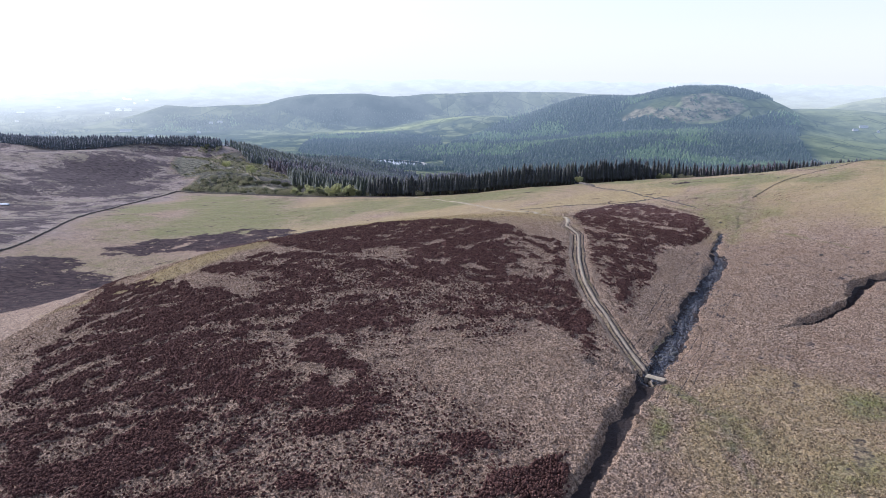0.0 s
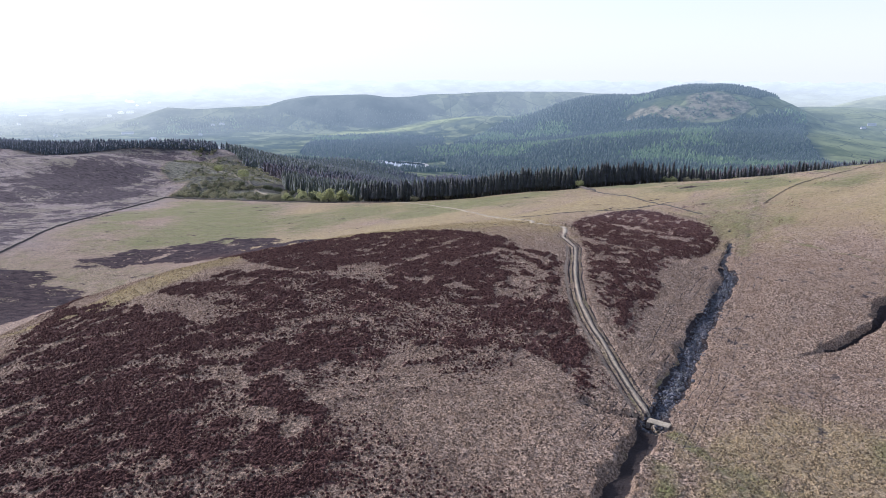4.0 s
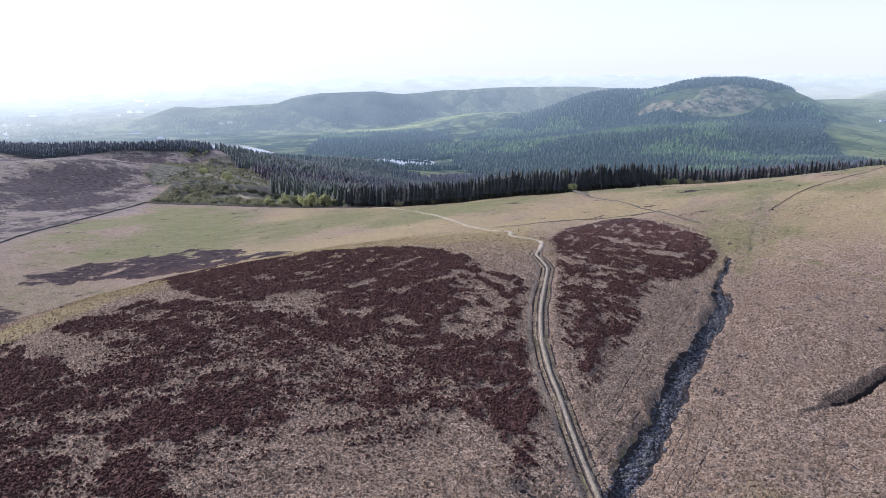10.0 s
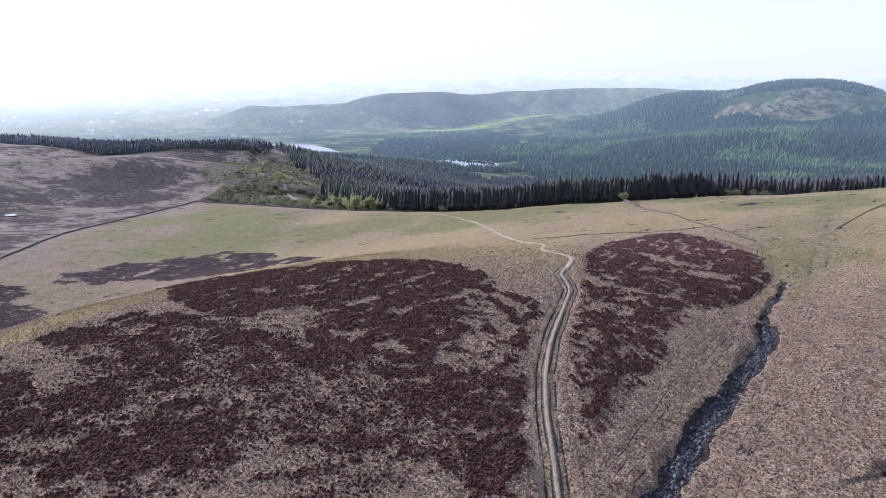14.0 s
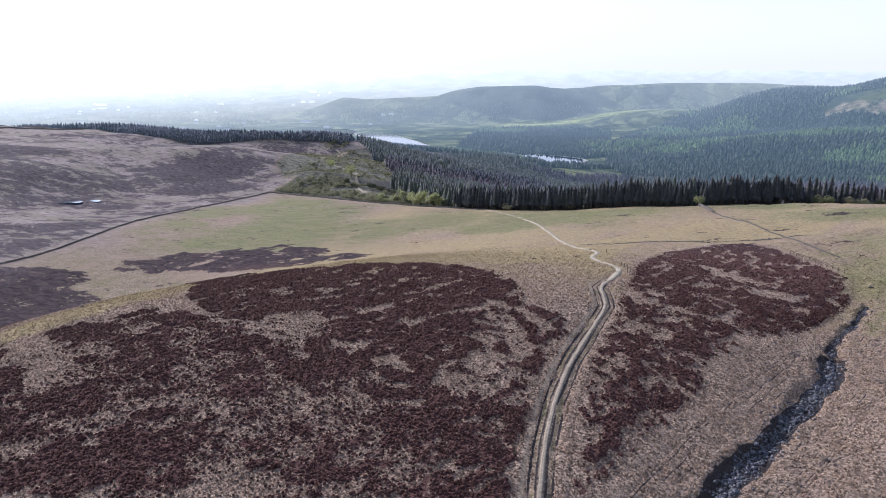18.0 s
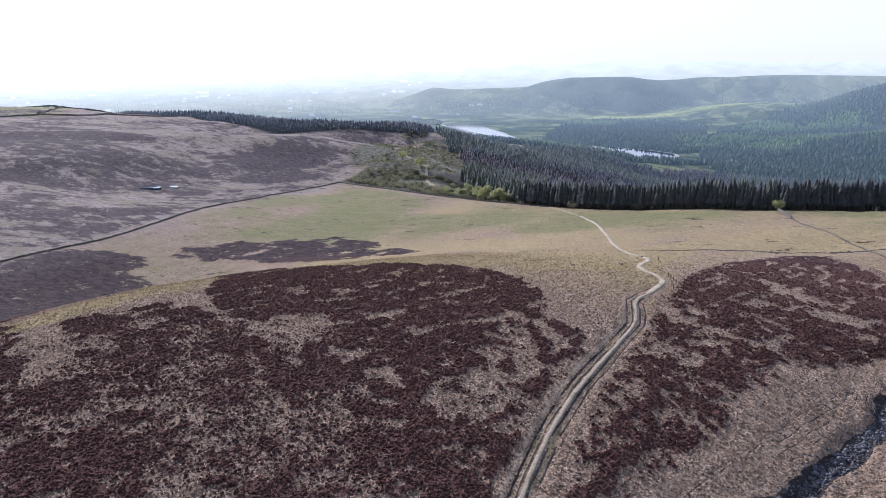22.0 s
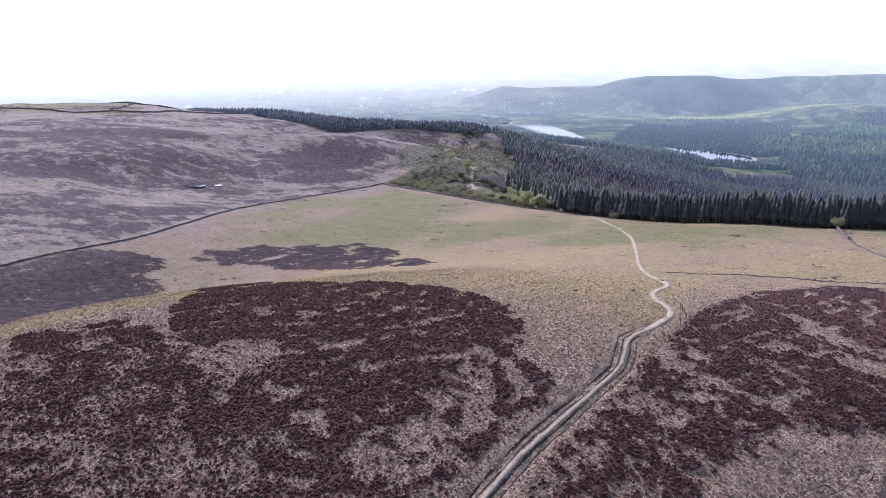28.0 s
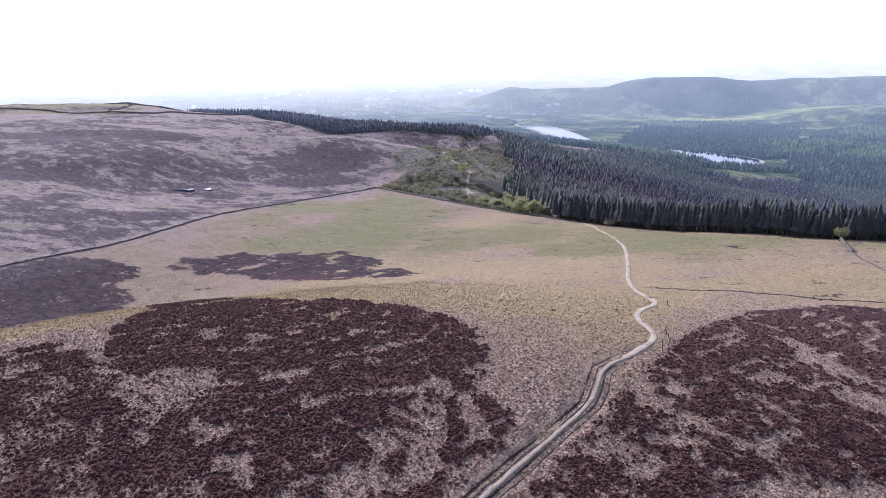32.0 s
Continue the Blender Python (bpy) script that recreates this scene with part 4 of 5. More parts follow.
FAR_FOREST = [(-9, 2115), (33, 2840), (305, 3228), (700, 3400), (1000, 3500), (1350, 3350), (1594, 3234), (1205, 2755), (1046, 2883), (803, 2995),
              (702, 2900), (998, 2661), (1424, 2784), (1189, 2268), (900, 1500), (700, 1000), (500, 700), (200, 900), (100, 1500)]
STRIP = [(-700, 3120), (-480, 3240), (-252, 3290), (43, 3420), (384, 3560), (766, 3650), (768, 3560), (372, 3440), (37, 3270), (-224, 3180), (-480, 3090)]
BROWN = [(717, 2876), (810, 2926), (941, 2775), (1001, 2868), (1095, 2903), (1202, 2732), (1091, 2664), (889, 2684)]
PALE_STAND = [(525, 2044), (651, 2214), (812, 2335), (884, 2231), (880, 2084), (784, 1869), (637, 1856)]
GREEN_STAND = [(-73, 2317), (45, 2826), (209, 3014), (571, 2889), (632, 2358), (525, 2044), (323, 1997), (154, 2014)]
EAST_FIELDS = [(1845, 4249), (1617, 3178), (1119, 2701), (1424, 2784), (1197, 2284), (900, 1300), (1800, 1500), (2900, 3000), (2600, 4000)]


def far_wood(x, y):
    """Where the far hillsides are wooded."""
    w = 60 * (fbm(x, y, 200, 3, 61) - 0.5)
    out = soft(in_poly(x, y, FAR_FOREST) + w, 18) * soft(-in_poly(x, y, BROWN) + 2.5 * w, 14)
    out = np.maximum(out, soft(bump(x, y, -465, 3560, 380, 260) - 0.35 + w / 300, 0.06))
    valley = soft(in_poly(x, y, [(-700, 1650), (-150, 1500), (50, 1900), (0, 3000), (-250, 3150), (-560, 3050), (-480, 2300), (-750, 2100)]) + w, 20)
    return np.maximum(out, valley * soft(fbm(x, y, 330, 3, 66) - 0.36, 0.05))


far_fields = np.maximum(soft(in_poly(xf, yf, STRIP), 25), 0.8 * soft(in_poly(xf, yf, EAST_FIELDS), 60))
far_brown = soft(in_poly(xf, yf, BROWN) + 40 * (fbm(xf, yf, 90, 3, 63) - 0.5), 20)
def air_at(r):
    """How much painted haze, as emission, lies over things at that range."""
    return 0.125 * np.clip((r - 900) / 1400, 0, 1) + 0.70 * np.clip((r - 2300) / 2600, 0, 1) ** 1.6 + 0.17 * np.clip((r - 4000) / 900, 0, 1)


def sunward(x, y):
    """The painted haze is made brighter towards the sun."""
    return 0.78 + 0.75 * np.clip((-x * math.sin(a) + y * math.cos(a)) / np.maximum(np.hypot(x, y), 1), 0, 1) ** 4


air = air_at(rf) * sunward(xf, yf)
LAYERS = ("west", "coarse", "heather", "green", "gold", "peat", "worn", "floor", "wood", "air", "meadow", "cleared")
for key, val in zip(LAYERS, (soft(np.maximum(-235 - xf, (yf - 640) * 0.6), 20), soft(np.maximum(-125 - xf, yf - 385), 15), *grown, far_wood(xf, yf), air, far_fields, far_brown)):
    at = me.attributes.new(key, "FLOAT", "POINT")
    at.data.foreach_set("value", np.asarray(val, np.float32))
ground = tagged(new("ground", me), "rolling heather moor and pale grassland running out to a hazy plain", "ground", kind="structure")


def fine_strip(pts, half, lo, hi):
    """A strip of the same ground, drawn finer along a path or a stream."""
    line, total = [], 0.0
    for (x0, y0), (x1, y1) in zip(pts, pts[1:]):
        n = math.hypot(x1 - x0, y1 - y0)
        for k in np.arange(0, n, 0.7):
            if lo <= total + k <= hi:
                line.append((x0 + (x1 - x0) * k / n, y0 + (y1 - y0) * k / n))
        total += n
    p = np.array(line)
    for _ in range(6):
        p[1:-1] = (p[:-2] + 2 * p[1:-1] + p[2:]) / 4
    t = np.gradient(p, axis=0)
    t /= np.linalg.norm(t, axis=1, keepdims=True)
    off = np.linspace(-half, half, int(half / 0.12))
    x = p[:, 0:1] - t[:, 1:2] * off
    y = p[:, 1:2] + t[:, 0:1] * off
    z = height(x.ravel(), y.ravel()) - 0.35 * (np.abs(np.broadcast_to(off, x.shape)).ravel() > half - 0.15)
    n, k = x.shape
    i = np.arange(n * k).reshape(n, k)
    f = np.stack([i[:-1, :-1], i[1:, :-1], i[1:, 1:], i[:-1, 1:]], -1).reshape(-1, 4)[:, ::-1]
    sheet = mesh_of("trodden_ground", np.stack([x.ravel(), y.ravel(), z], -1), f, [GROUND], True)
    for key, val in zip(LAYERS, (np.zeros(n * k), np.zeros(n * k), *growth(x.ravel(), y.ravel()))):
        at = sheet.attributes.new(key, "FLOAT", "POINT")
        at.data.foreach_set("value", np.asarray(val, np.float32))
    return sheet


for spec, name, label in zip(FINE, ("path_verge", "stream_bank", "gully_bank", "sheep_track", "sheep_track"), (
        "rutted grassy verge along the moor footpath", "eroded peaty bank of the moor stream", "eroded edge of a dark peat gully", "faint sheep track through the moor grass", "faint sheep track through the moor grass")):
    tagged(new(name, fine_strip(*spec)), label, "ground", kind="structure")


# ---- more materials ----
def make_stone(name, a, b, rough=0.85):
    s = Stuff(name, rough, 0.3)
    c = s.mix(s.ramp(s.noise(0.35, 4), 0.3, 0.7), a, b)
    c = s.mix(s.ramp(s.noise(2.5, 3), 0.45, 0.7, 0, 0.5), c, (0.10, 0.10, 0.07))
    s.colour(s.mix(s.maths("MULTIPLY", s.random(), 0.5), c, tuple(v * 0.6 for v in a)))
    return s.bump(s.noise(0.2, 4), 0.05).m


def make_leaf(name, a, b, clear=0.0, air=0.0, sheen=0.0):
    s = Stuff(name, 0.8, 0.15)
    c = s.mix(s.random(), a, b)
    s.colour(s.mix(s.ramp(s.noise(1.2, 3), 0.3, 0.7, 0, 0.5), c, tuple(v * 0.55 for v in a)))
    if clear:
        # light shines through the leaves
        thin = s.n.new("ShaderNodeBsdfTranslucent")
        s.l.new(s.b.inputs["Base Color"].links[0].from_socket, thin.inputs["Color"])
        both = s.n.new("ShaderNodeMixShader")
        both.inputs[0].default_value = clear
        s.l.new(s.b.outputs[0], both.inputs[1])
        s.l.new(thin.outputs[0], both.inputs[2])
        s.l.new(both.outputs[0], s.n["Material Output"].inputs["Surface"])
    # far foliage, gravel and town walls carry painted haze, as emission
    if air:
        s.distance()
    if sheen:
        s.fuzz(sheen, (0.68, 0.70, 0.92))
    return s.m


def make_water(name, tint):
    s = Stuff(name, 0.06, 0.5)
    s.colour(tint)
    s.bump(s.noise(3.0, 3), 0.03, 0.25)
    return s.m


PAVING = make_stone("worn_gritstone_path", (0.36, 0.305, 0.215), (0.58, 0.51, 0.39))
TRODDEN = make_stone("trodden_peaty_gravel", (0.28, 0.23, 0.165), (0.50, 0.43, 0.325))
WALLSTONE = make_stone("dark_gritstone", (0.08, 0.072, 0.066), (0.20, 0.175, 0.155))
STREAMSTONE = make_stone("wet_stream_stone", (0.026, 0.029, 0.037), (0.19, 0.20, 0.235), 0.45)
NEEDLES = make_leaf("spruce_needles", (0.036, 0.042, 0.042), (0.085, 0.090, 0.072), sheen=0.30)
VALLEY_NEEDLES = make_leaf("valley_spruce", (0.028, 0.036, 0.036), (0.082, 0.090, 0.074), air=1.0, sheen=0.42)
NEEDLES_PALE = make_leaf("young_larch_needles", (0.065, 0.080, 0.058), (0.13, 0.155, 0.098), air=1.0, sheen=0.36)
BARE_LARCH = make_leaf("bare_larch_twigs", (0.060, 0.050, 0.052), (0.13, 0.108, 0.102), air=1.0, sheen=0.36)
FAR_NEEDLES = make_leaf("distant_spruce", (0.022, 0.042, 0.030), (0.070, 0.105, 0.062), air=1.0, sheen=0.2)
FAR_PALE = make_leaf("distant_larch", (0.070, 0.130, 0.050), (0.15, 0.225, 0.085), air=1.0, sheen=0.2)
LEAVES = make_leaf("fresh_green_leaves", (0.33, 0.36, 0.16), (0.54, 0.55, 0.29), 0.55, sheen=0.3)
SCRUB = make_leaf("grey_green_scrub", (0.22, 0.225, 0.13), (0.42, 0.40, 0.25), 0.5, sheen=0.4)
DULL_LEAVES = make_leaf("dull_green_leaves", (0.075, 0.090, 0.045), (0.17, 0.185, 0.09), 0.4, sheen=0.4)
SHORE = make_leaf("pale_shore_gravel", (0.30, 0.29, 0.26), (0.48, 0.46, 0.42), air=1.0)
TOWN_WALL = make_leaf("pale_town_wall", (0.26, 0.255, 0.25), (0.46, 0.45, 0.44), air=1.0)
TOWN_ROOF = make_leaf("pale_town_roof", (0.14, 0.15, 0.16), (0.34, 0.35, 0.36), air=1.0)
BARK = make_stone("bark", (0.05, 0.04, 0.035), (0.12, 0.10, 0.08))
WATER = make_water("lake_water", (0.03, 0.05, 0.07))
RENDERED = make_stone("pale_rendered_wall", (0.55, 0.53, 0.50), (0.75, 0.73, 0.70))
SLATE = make_stone("slate_roof", (0.10, 0.10, 0.11), (0.20, 0.20, 0.22))
TIMBER = make_stone("weathered_timber", (0.12, 0.09, 0.07), (0.22, 0.18, 0.14))


def along(pts, gap):
    """Even places along a line: x, y and heading."""
    out, left = [], 0.0
    for (x0, y0), (x1, y1) in zip(pts, pts[1:]):
        n, h = math.hypot(x1 - x0, y1 - y0), math.atan2(y1 - y0, x1 - x0)
        while left < n:
            out.append((x0 + (x1 - x0) * left / n, y0 + (y1 - y0) * left / n, h))
            left += gap
        left -= n
    return np.array(out)


def rounded(pts, times=2):
    for _ in range(times):
        q = [pts[0]]
        for (x0, y0), (x1, y1) in zip(pts, pts[1:]):
            q += [(x0 * 0.75 + x1 * 0.25, y0 * 0.75 + y1 * 0.25), (x0 * 0.25 + x1 * 0.75, y0 * 0.25 + y1 * 0.75)]
        pts = q + [pts[-1]]
    return pts


# ---- the footpath: a trodden stone ribbon that follows the ground ----
def footpath(pts, gap, half, lift, mat):
    p = along(rounded(pts, 2), gap)
    head = np.convolve(np.unwrap(p[:, 2]), np.ones(5) / 5, "same")
    head[:2], head[-2:] = p[:2, 2], p[-2:, 2]
    side = np.stack([-np.sin(head), np.cos(head)], -1)
    rows = []
    for k, off in enumerate((-1.25, -1.0, -0.35, 0.35, 1.0, 1.25)):
        wob = half * off * (1 + 0.5 * (fbm(p[:, 0] + 40 * k, p[:, 1], 3, 2, 80 + k) - 0.5))
        q = p[:, :2] + side * wob[:, None]
        z = height(q[:, 0], q[:, 1]) + (lift if abs(off) < 1.1 else -0.5)
        rows.append(np.stack([q[:, 0], q[:, 1], z], -1))
    v = np.stack(rows, 1)
    v[:, 1:5, 2] = v[:, 1:5, 2].mean(1, keepdims=True) * 0.7 + v[:, 1:5, 2] * 0.3
    n = len(p)
    i = np.arange((n - 1) * 6).reshape(n - 1, 6)
    f = np.stack([i[:, :-1], i[:, 1:], i[:, 1:] + 6, i[:, :-1] + 6], -1).reshape(-1, 4)
    return mesh_of("footpath", v.reshape(-1, 3), f, [mat])


tagged(new("footpath", footpath(PATH[:13], 1.0, 0.78, 0.14, PAVING)), "pale trodden footpath crossing the pasture to the forest", "path", kind="structure")
tagged(new("footpath", footpath(PATH[12:], 1.0, 0.40, 0.10, TRODDEN)), "pale trodden gritstone footpath winding over the moor", "path", kind="structure")


for track in ([(-181, 689), (-170, 669), (-152, 652), (-134, 639), (-112, 628)], [(-321, 965), (-300, 940), (-287, 922), (-285, 862), (-276, 818), (-262, 790), (-240, 776), (-222, 768), (-209, 749), (-196, 722), (-181, 689)]):
    lane = footpath(track, 2.0, 1.3, 0.25, PAVING)
    lane.name = "forest_track"
    tagged(new("forest_track", lane), "pale stony forest track through the felled clearing", "track", kind="structure")


# ---- dry stone walls ----
def stone_run(name, pts, tall, wide, label):
    """A wall of rough courses with upright cope stones, stone by stone in one run."""
    p = along(rounded(pts, 1), 0.9)
    rng = np.random.default_rng(5)
    cube = np.array([(-.5, -.5, 0), (.5, -.5, 0), (.5, .5, 0), (-.5, .5, 0), (-.45, -.42, 1), (.45, -.42, 1), (.45, .42, 1), (-.45, .42, 1)])
    face = np.array([(0, 1, 5, 4), (1, 2, 6, 5), (2, 3, 7, 6), (3, 0, 4, 7), (4, 5, 6, 7)])
    z = height(p[:, 0], p[:, 1])
    vs, fs = [], []
    for level in range(3):
        n = len(p)
        v = cube[None] * np.stack([np.full(n, 0.95), np.full(n, wide * (1 - 0.18 * level)), tall / 3 * rng.uniform(0.9, 1.25, n)], -1)[:, None]
        v = v + rng.normal(0, 0.03, v.shape)
        c, s = np.cos(p[:, 2])[:, None], np.sin(p[:, 2])[:, None]
        gone = (rng.random(n) < 0.05 * level)
        w = np.stack([v[..., 0] * c - v[..., 1] * s + p[:, 0:1], v[..., 0] * s + v[..., 1] * c + p[:, 1:2], v[..., 2] + (z - 0.15 + tall / 3 * level)[:, None]], -1)
        w = w[~gone]
        vs.append(w.reshape(-1, 3))
        fs.append((face[None] + (np.arange(len(w)) * 8)[:, None, None]).reshape(-1, 4) + sum(len(q) for q in vs[:-1]))
    me = mesh_of(name, np.concatenate(vs), np.concatenate(fs), [WALLSTONE])
    return tagged(new(name, me), label, "wall", "dry stone walls", kind="structure")


stone_run("wall_moor", FIELD_WALL, 0.95, 0.7, "dark dry stone wall between moor and field")
stone_run("wall_scrub", EDGE_WALL, 1.1, 0.8, "dark dry stone wall along the scrub and forest edge")
stone_run("wall_east", [(102, 505), (104, 485), (106, 472)], 1.5, 0.8, "short dark dry stone wall running from the forest corner")
stone_run("wall_ruin", [(106, 472), (112, 448), (120, 424), (133, 389), (140, 372)], 0.5, 0.6, "tumbled remains of a low stone wall in grass")
stone_run("wall_bank", [(46, 390), (60, 394), (72, 396), (94, 398), (116, 401), (135, 405)], 0.35, 0.8, "low dark bank of stones across the pasture")
stone_run("wall_ridge", [(173, 377), (205, 406), (249, 426), (285, 446), (330, 480)], 0.35, 0.5, "low broken wall climbing the grassy ridge")
stone_run("wall_crest", [(-1330, 1000), (-1200, 1040), (-1103, 1071), (-960, 1050), (-840, 1010)], 2.6, 1.6, "field wall on the crest of far pastures")
stone_run("wall_pasture", [(-1103, 1071), (-1000, 960), (-930, 880)], 2.4, 1.6, "field wall dividing far pastures")
stone_run("wall_intake", [(-1150, 800), (-1000, 830), (-900, 850), (-800, 905), (-740, 980)], 2.4, 1.6, "field wall between far pasture and moor")


# ---- the stream: stones in its bed, and the slab bridge ----
def stone_shape(seed):
    bm = bmesh.new()
    bmesh.ops.create_icosphere(bm, subdivisions=1, radius=0.5)
    rng = random.Random(seed)
    for v in bm.verts:
        v.co *= rng.uniform(0.75, 1.2)
        v.co.z *= 0.65
    verts = np.array([v.co[:] for v in bm.verts])
    bm.verts.index_update()
    faces = np.array([[v.index for v in f.verts] for f in bm.faces])
    bm.free()
    return verts, faces


def stones_in_bed():
    rng = np.random.default_rng(8)
    p = along(rounded(STREAM), 0.05)
    run = np.arange(len(p)) * 0.05
    pick = rng.integers(0, len(p), 9000)
    keep = np.where((run[pick] > 62) & (run[pick] < 197), True, (rng.random(9000) < 0.25) & (run[pick] < 62))
    pick = pick[keep]
    off = rng.normal(0, 1, len(pick)) * np.where((run[pick] > 62) & (run[pick] < 197), 1.25, 0.7)
    x = p[pick, 0] - np.sin(p[pick, 2]) * off
    y = p[pick, 1] + np.cos(p[pick, 2]) * off
    size = rng.lognormal(-0.8, 0.45, len(pick))
    places = np.stack([x, y, height(x, y) + size * 0.05], -1)
    v, f = stone_shape(3)
    vs, fs = scattered(v, f, places, size, rng.uniform(0, 6.3, len(pick)))
    return mesh_of("stream_stones", vs, fs, [STREAMSTONE])


tagged(new("stream_stones", stones_in_bed()), "grey wet stones and boulders filling the stream bed", "stones", kind="stuff")


def slab_bridge():
    root = new("slab_bridge")
    zt = float(height(55.5, 151.5)[0]) + 0.35
    root.matrix_basis = pose(51.8, 152.6, zt, 0, 0, -35)
    for k in range(3):
        bm = bmesh.new()
        bmesh.ops.create_cube(bm, size=1.0)
        for v in bm.verts:
            v.co = Vector((v.co.x * 4.6, v.co.y * 0.62 + (k - 1) * 0.68, v.co.z * 0.22 - 0.02 * k))
        bmesh.ops.bevel(bm, geom=bm.edges[:], offset=0.04, segments=1, affect="EDGES")
        part("slab", bm, PAVING, root)
    for end in (-1, 1):
        bm = bmesh.new()
        bmesh.ops.create_cube(bm, size=1.0)
        for v in bm.verts:
            v.co = Vector((v.co.x * 0.9 + end * 1.9, v.co.y * 2.3, v.co.z * 1.3 - 0.72))
        bmesh.ops.bevel(bm, geom=bm.edges[:], offset=0.06, segments=1, affect="EDGES")
        part("abutment", bm, WALLSTONE, root)
    return tagged(root, "worn stone slab bridge carrying the footpath over the stream", "bridge")


slab_bridge()


# ---- still water: reservoirs and the moorland pool ----
def water_sheet(name, outline, level, label, category, extra=14, mat=WATER):
    cx, cy = np.mean(outline, 0)
    pts = rounded([*outline, outline[0]], 2)[:-1]
    bm = bmesh.new()
    vs = []
    for x, y in pts:
        n = math.hypot(x - cx, y - cy)
        vs.append(bm.verts.new((x + (x - cx) / n * extra, y + (y - cy) / n * extra, level)))
    f = bm.faces.new(vs)
    f.normal_update()
    if f.normal.z < 0:
        f.normal_flip()
    ret = bmesh.ops.extrude_face_region(bm, geom=[f])
    for v in ret["geom"]:
        if isinstance(v, bmesh.types.BMVert):
            v.co.z -= 3.0
    bmesh.ops.recalc_face_normals(bm, faces=bm.faces[:])
    me = bpy.data.meshes.new(name)
    bm.to_mesh(me)
    bm.free()
    me.materials.append(mat)
    # strength of the painted haze; the shore material emits it, the water doesn't
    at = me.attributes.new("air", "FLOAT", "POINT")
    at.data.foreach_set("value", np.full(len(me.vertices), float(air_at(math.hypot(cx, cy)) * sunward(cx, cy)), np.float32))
    return tagged(new(name, me), label, category, kind="structure")


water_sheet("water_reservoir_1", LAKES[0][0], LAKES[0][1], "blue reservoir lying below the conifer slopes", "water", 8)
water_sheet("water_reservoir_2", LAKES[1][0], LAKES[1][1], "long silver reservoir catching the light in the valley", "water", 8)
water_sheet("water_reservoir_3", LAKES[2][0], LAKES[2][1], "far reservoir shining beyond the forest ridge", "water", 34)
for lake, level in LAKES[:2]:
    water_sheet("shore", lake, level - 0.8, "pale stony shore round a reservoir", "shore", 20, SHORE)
POOL = [(-391, 546), (-388, 551), (-381, 549), (-374, 551), (-364, 550), (-364, 542), (-370, 543), (-374, 539), (-384, 540)]
pool_z = float(height([-378.0], [545.0])[0]) + 0.35
water_sheet("water_pool", POOL, pool_z, "small moorland pool reflecting the bright sky", "water", 1.5)
water_sheet("water_pool_small", [(-367, 560), (-361, 563), (-354, 558), (-359, 556)], float(height([-360.0], [560.0])[0]) + 0.5, "tiny pool on the moor beside a larger one", "water", 1)


# ---- trees ----
def spruce_arrays(seed, tiers, sides, slim=0.17):
    """A ragged spruce crown, one unit tall, as arrays of triangles."""
    rng = np.random.default_rng(seed)
    vs, fs = [], []
    for k in range(tiers):
        z0 = 0.10 + 0.80 * k / tiers
        top = min(1.0, z0 + 1.55 / tiers + 0.05)
        r = slim * (1 - z0) ** 0.85 * rng.uniform(0.9, 1.15) + 0.015
        base = len(vs)
        vs.append((rng.normal(0, 0.006), rng.normal(0, 0.006), top))
        for j in range(sides * 2):
            a = math.pi * j / sides + k * 0.7
            rr = r * (rng.uniform(0.75, 1.35) if j % 2 else rng.uniform(0.30, 0.6))
            vs.append((rr * math.cos(a), rr * math.sin(a), z0 - (0.045 if j % 2 else -0.03) + rng.normal(0, 0.012)))
        n = sides * 2
        for j in range(n):
            fs.append((base, base + 1 + j, base + 1 + (j + 1) % n))
    return np.array(vs), np.array(fs)


def trunk_bm(tall, r0, r1, sides=6):
    bm = bmesh.new()
    bmesh.ops.create_cone(bm, cap_ends=True, segments=sides, radius1=r0, radius2=r1, depth=tall)
    bmesh.ops.translate(bm, verts=bm.verts[:], vec=(0, 0, tall / 2))
    return bm


def spruce(seed, tall, mat):
    root = new("spruce_tree")
    part("trunk", trunk_bm(tall * 0.9, tall * 0.017, tall * 0.004), BARK, root)
    v, f = spruce_arrays(seed, 13, 8, 0.135 + 0.012 * (seed % 3))
    v = v * tall
    v[:, 2] = tall * 0.16 + v[:, 2] * 0.84
    crown = new("crown", mesh_of("crown", v, f, [mat]))
    crown.parent = root
    return root


def forest_row():
    """Single spruces along the edge of the plantation."""
    rng = random.Random(4)
    kinds = [spruce(k, 15.5 + 0.9 * k, NEEDLES) for k in range(5)]
    for k, t in enumerate(kinds):
        tagged(t, "tall dark spruce standing at the edge of the plantation", "tree", "spruces along the forest edge")
    spots = []
    for line, back, gap in ((EDGE[:6], 2.6, 2.5), (EDGE[:6], 5.6, 2.7), (EDGE[4:9], 4.0, 3.4)):
        for x, y, h in along(line, gap):
            nx, ny = -math.sin(h), math.cos(h)
            spots.append((x + nx * (back + rng.uniform(-1.2, 1.4)), y + ny * (back + rng.uniform(-1.2, 1.4))))
    used = set()
    for x, y in spots[:298]:
        if math.hypot(x + 35, y - 566) < 5 or math.hypot(x - 101, y - 507) < 7:
            continue
        z = float(height(x, y)[0]) - 0.2
        k = rng.randrange(5)
        m = pose(x, y, z, rng.uniform(-1.5, 1.5), rng.uniform(-1.5, 1.5), rng.uniform(0, 360)) @ Matrix.Scale(rng.choice((0.78, 0.9, 0.95, 0.98, 1.0)) * rng.uniform(0.94, 1.06), 4)
        if k not in used:
            used.add(k)
            kinds[k].matrix_basis = m
        else:
            t = copy_thing(kinds[k], m)
            t.matrix_basis = m


forest_row()

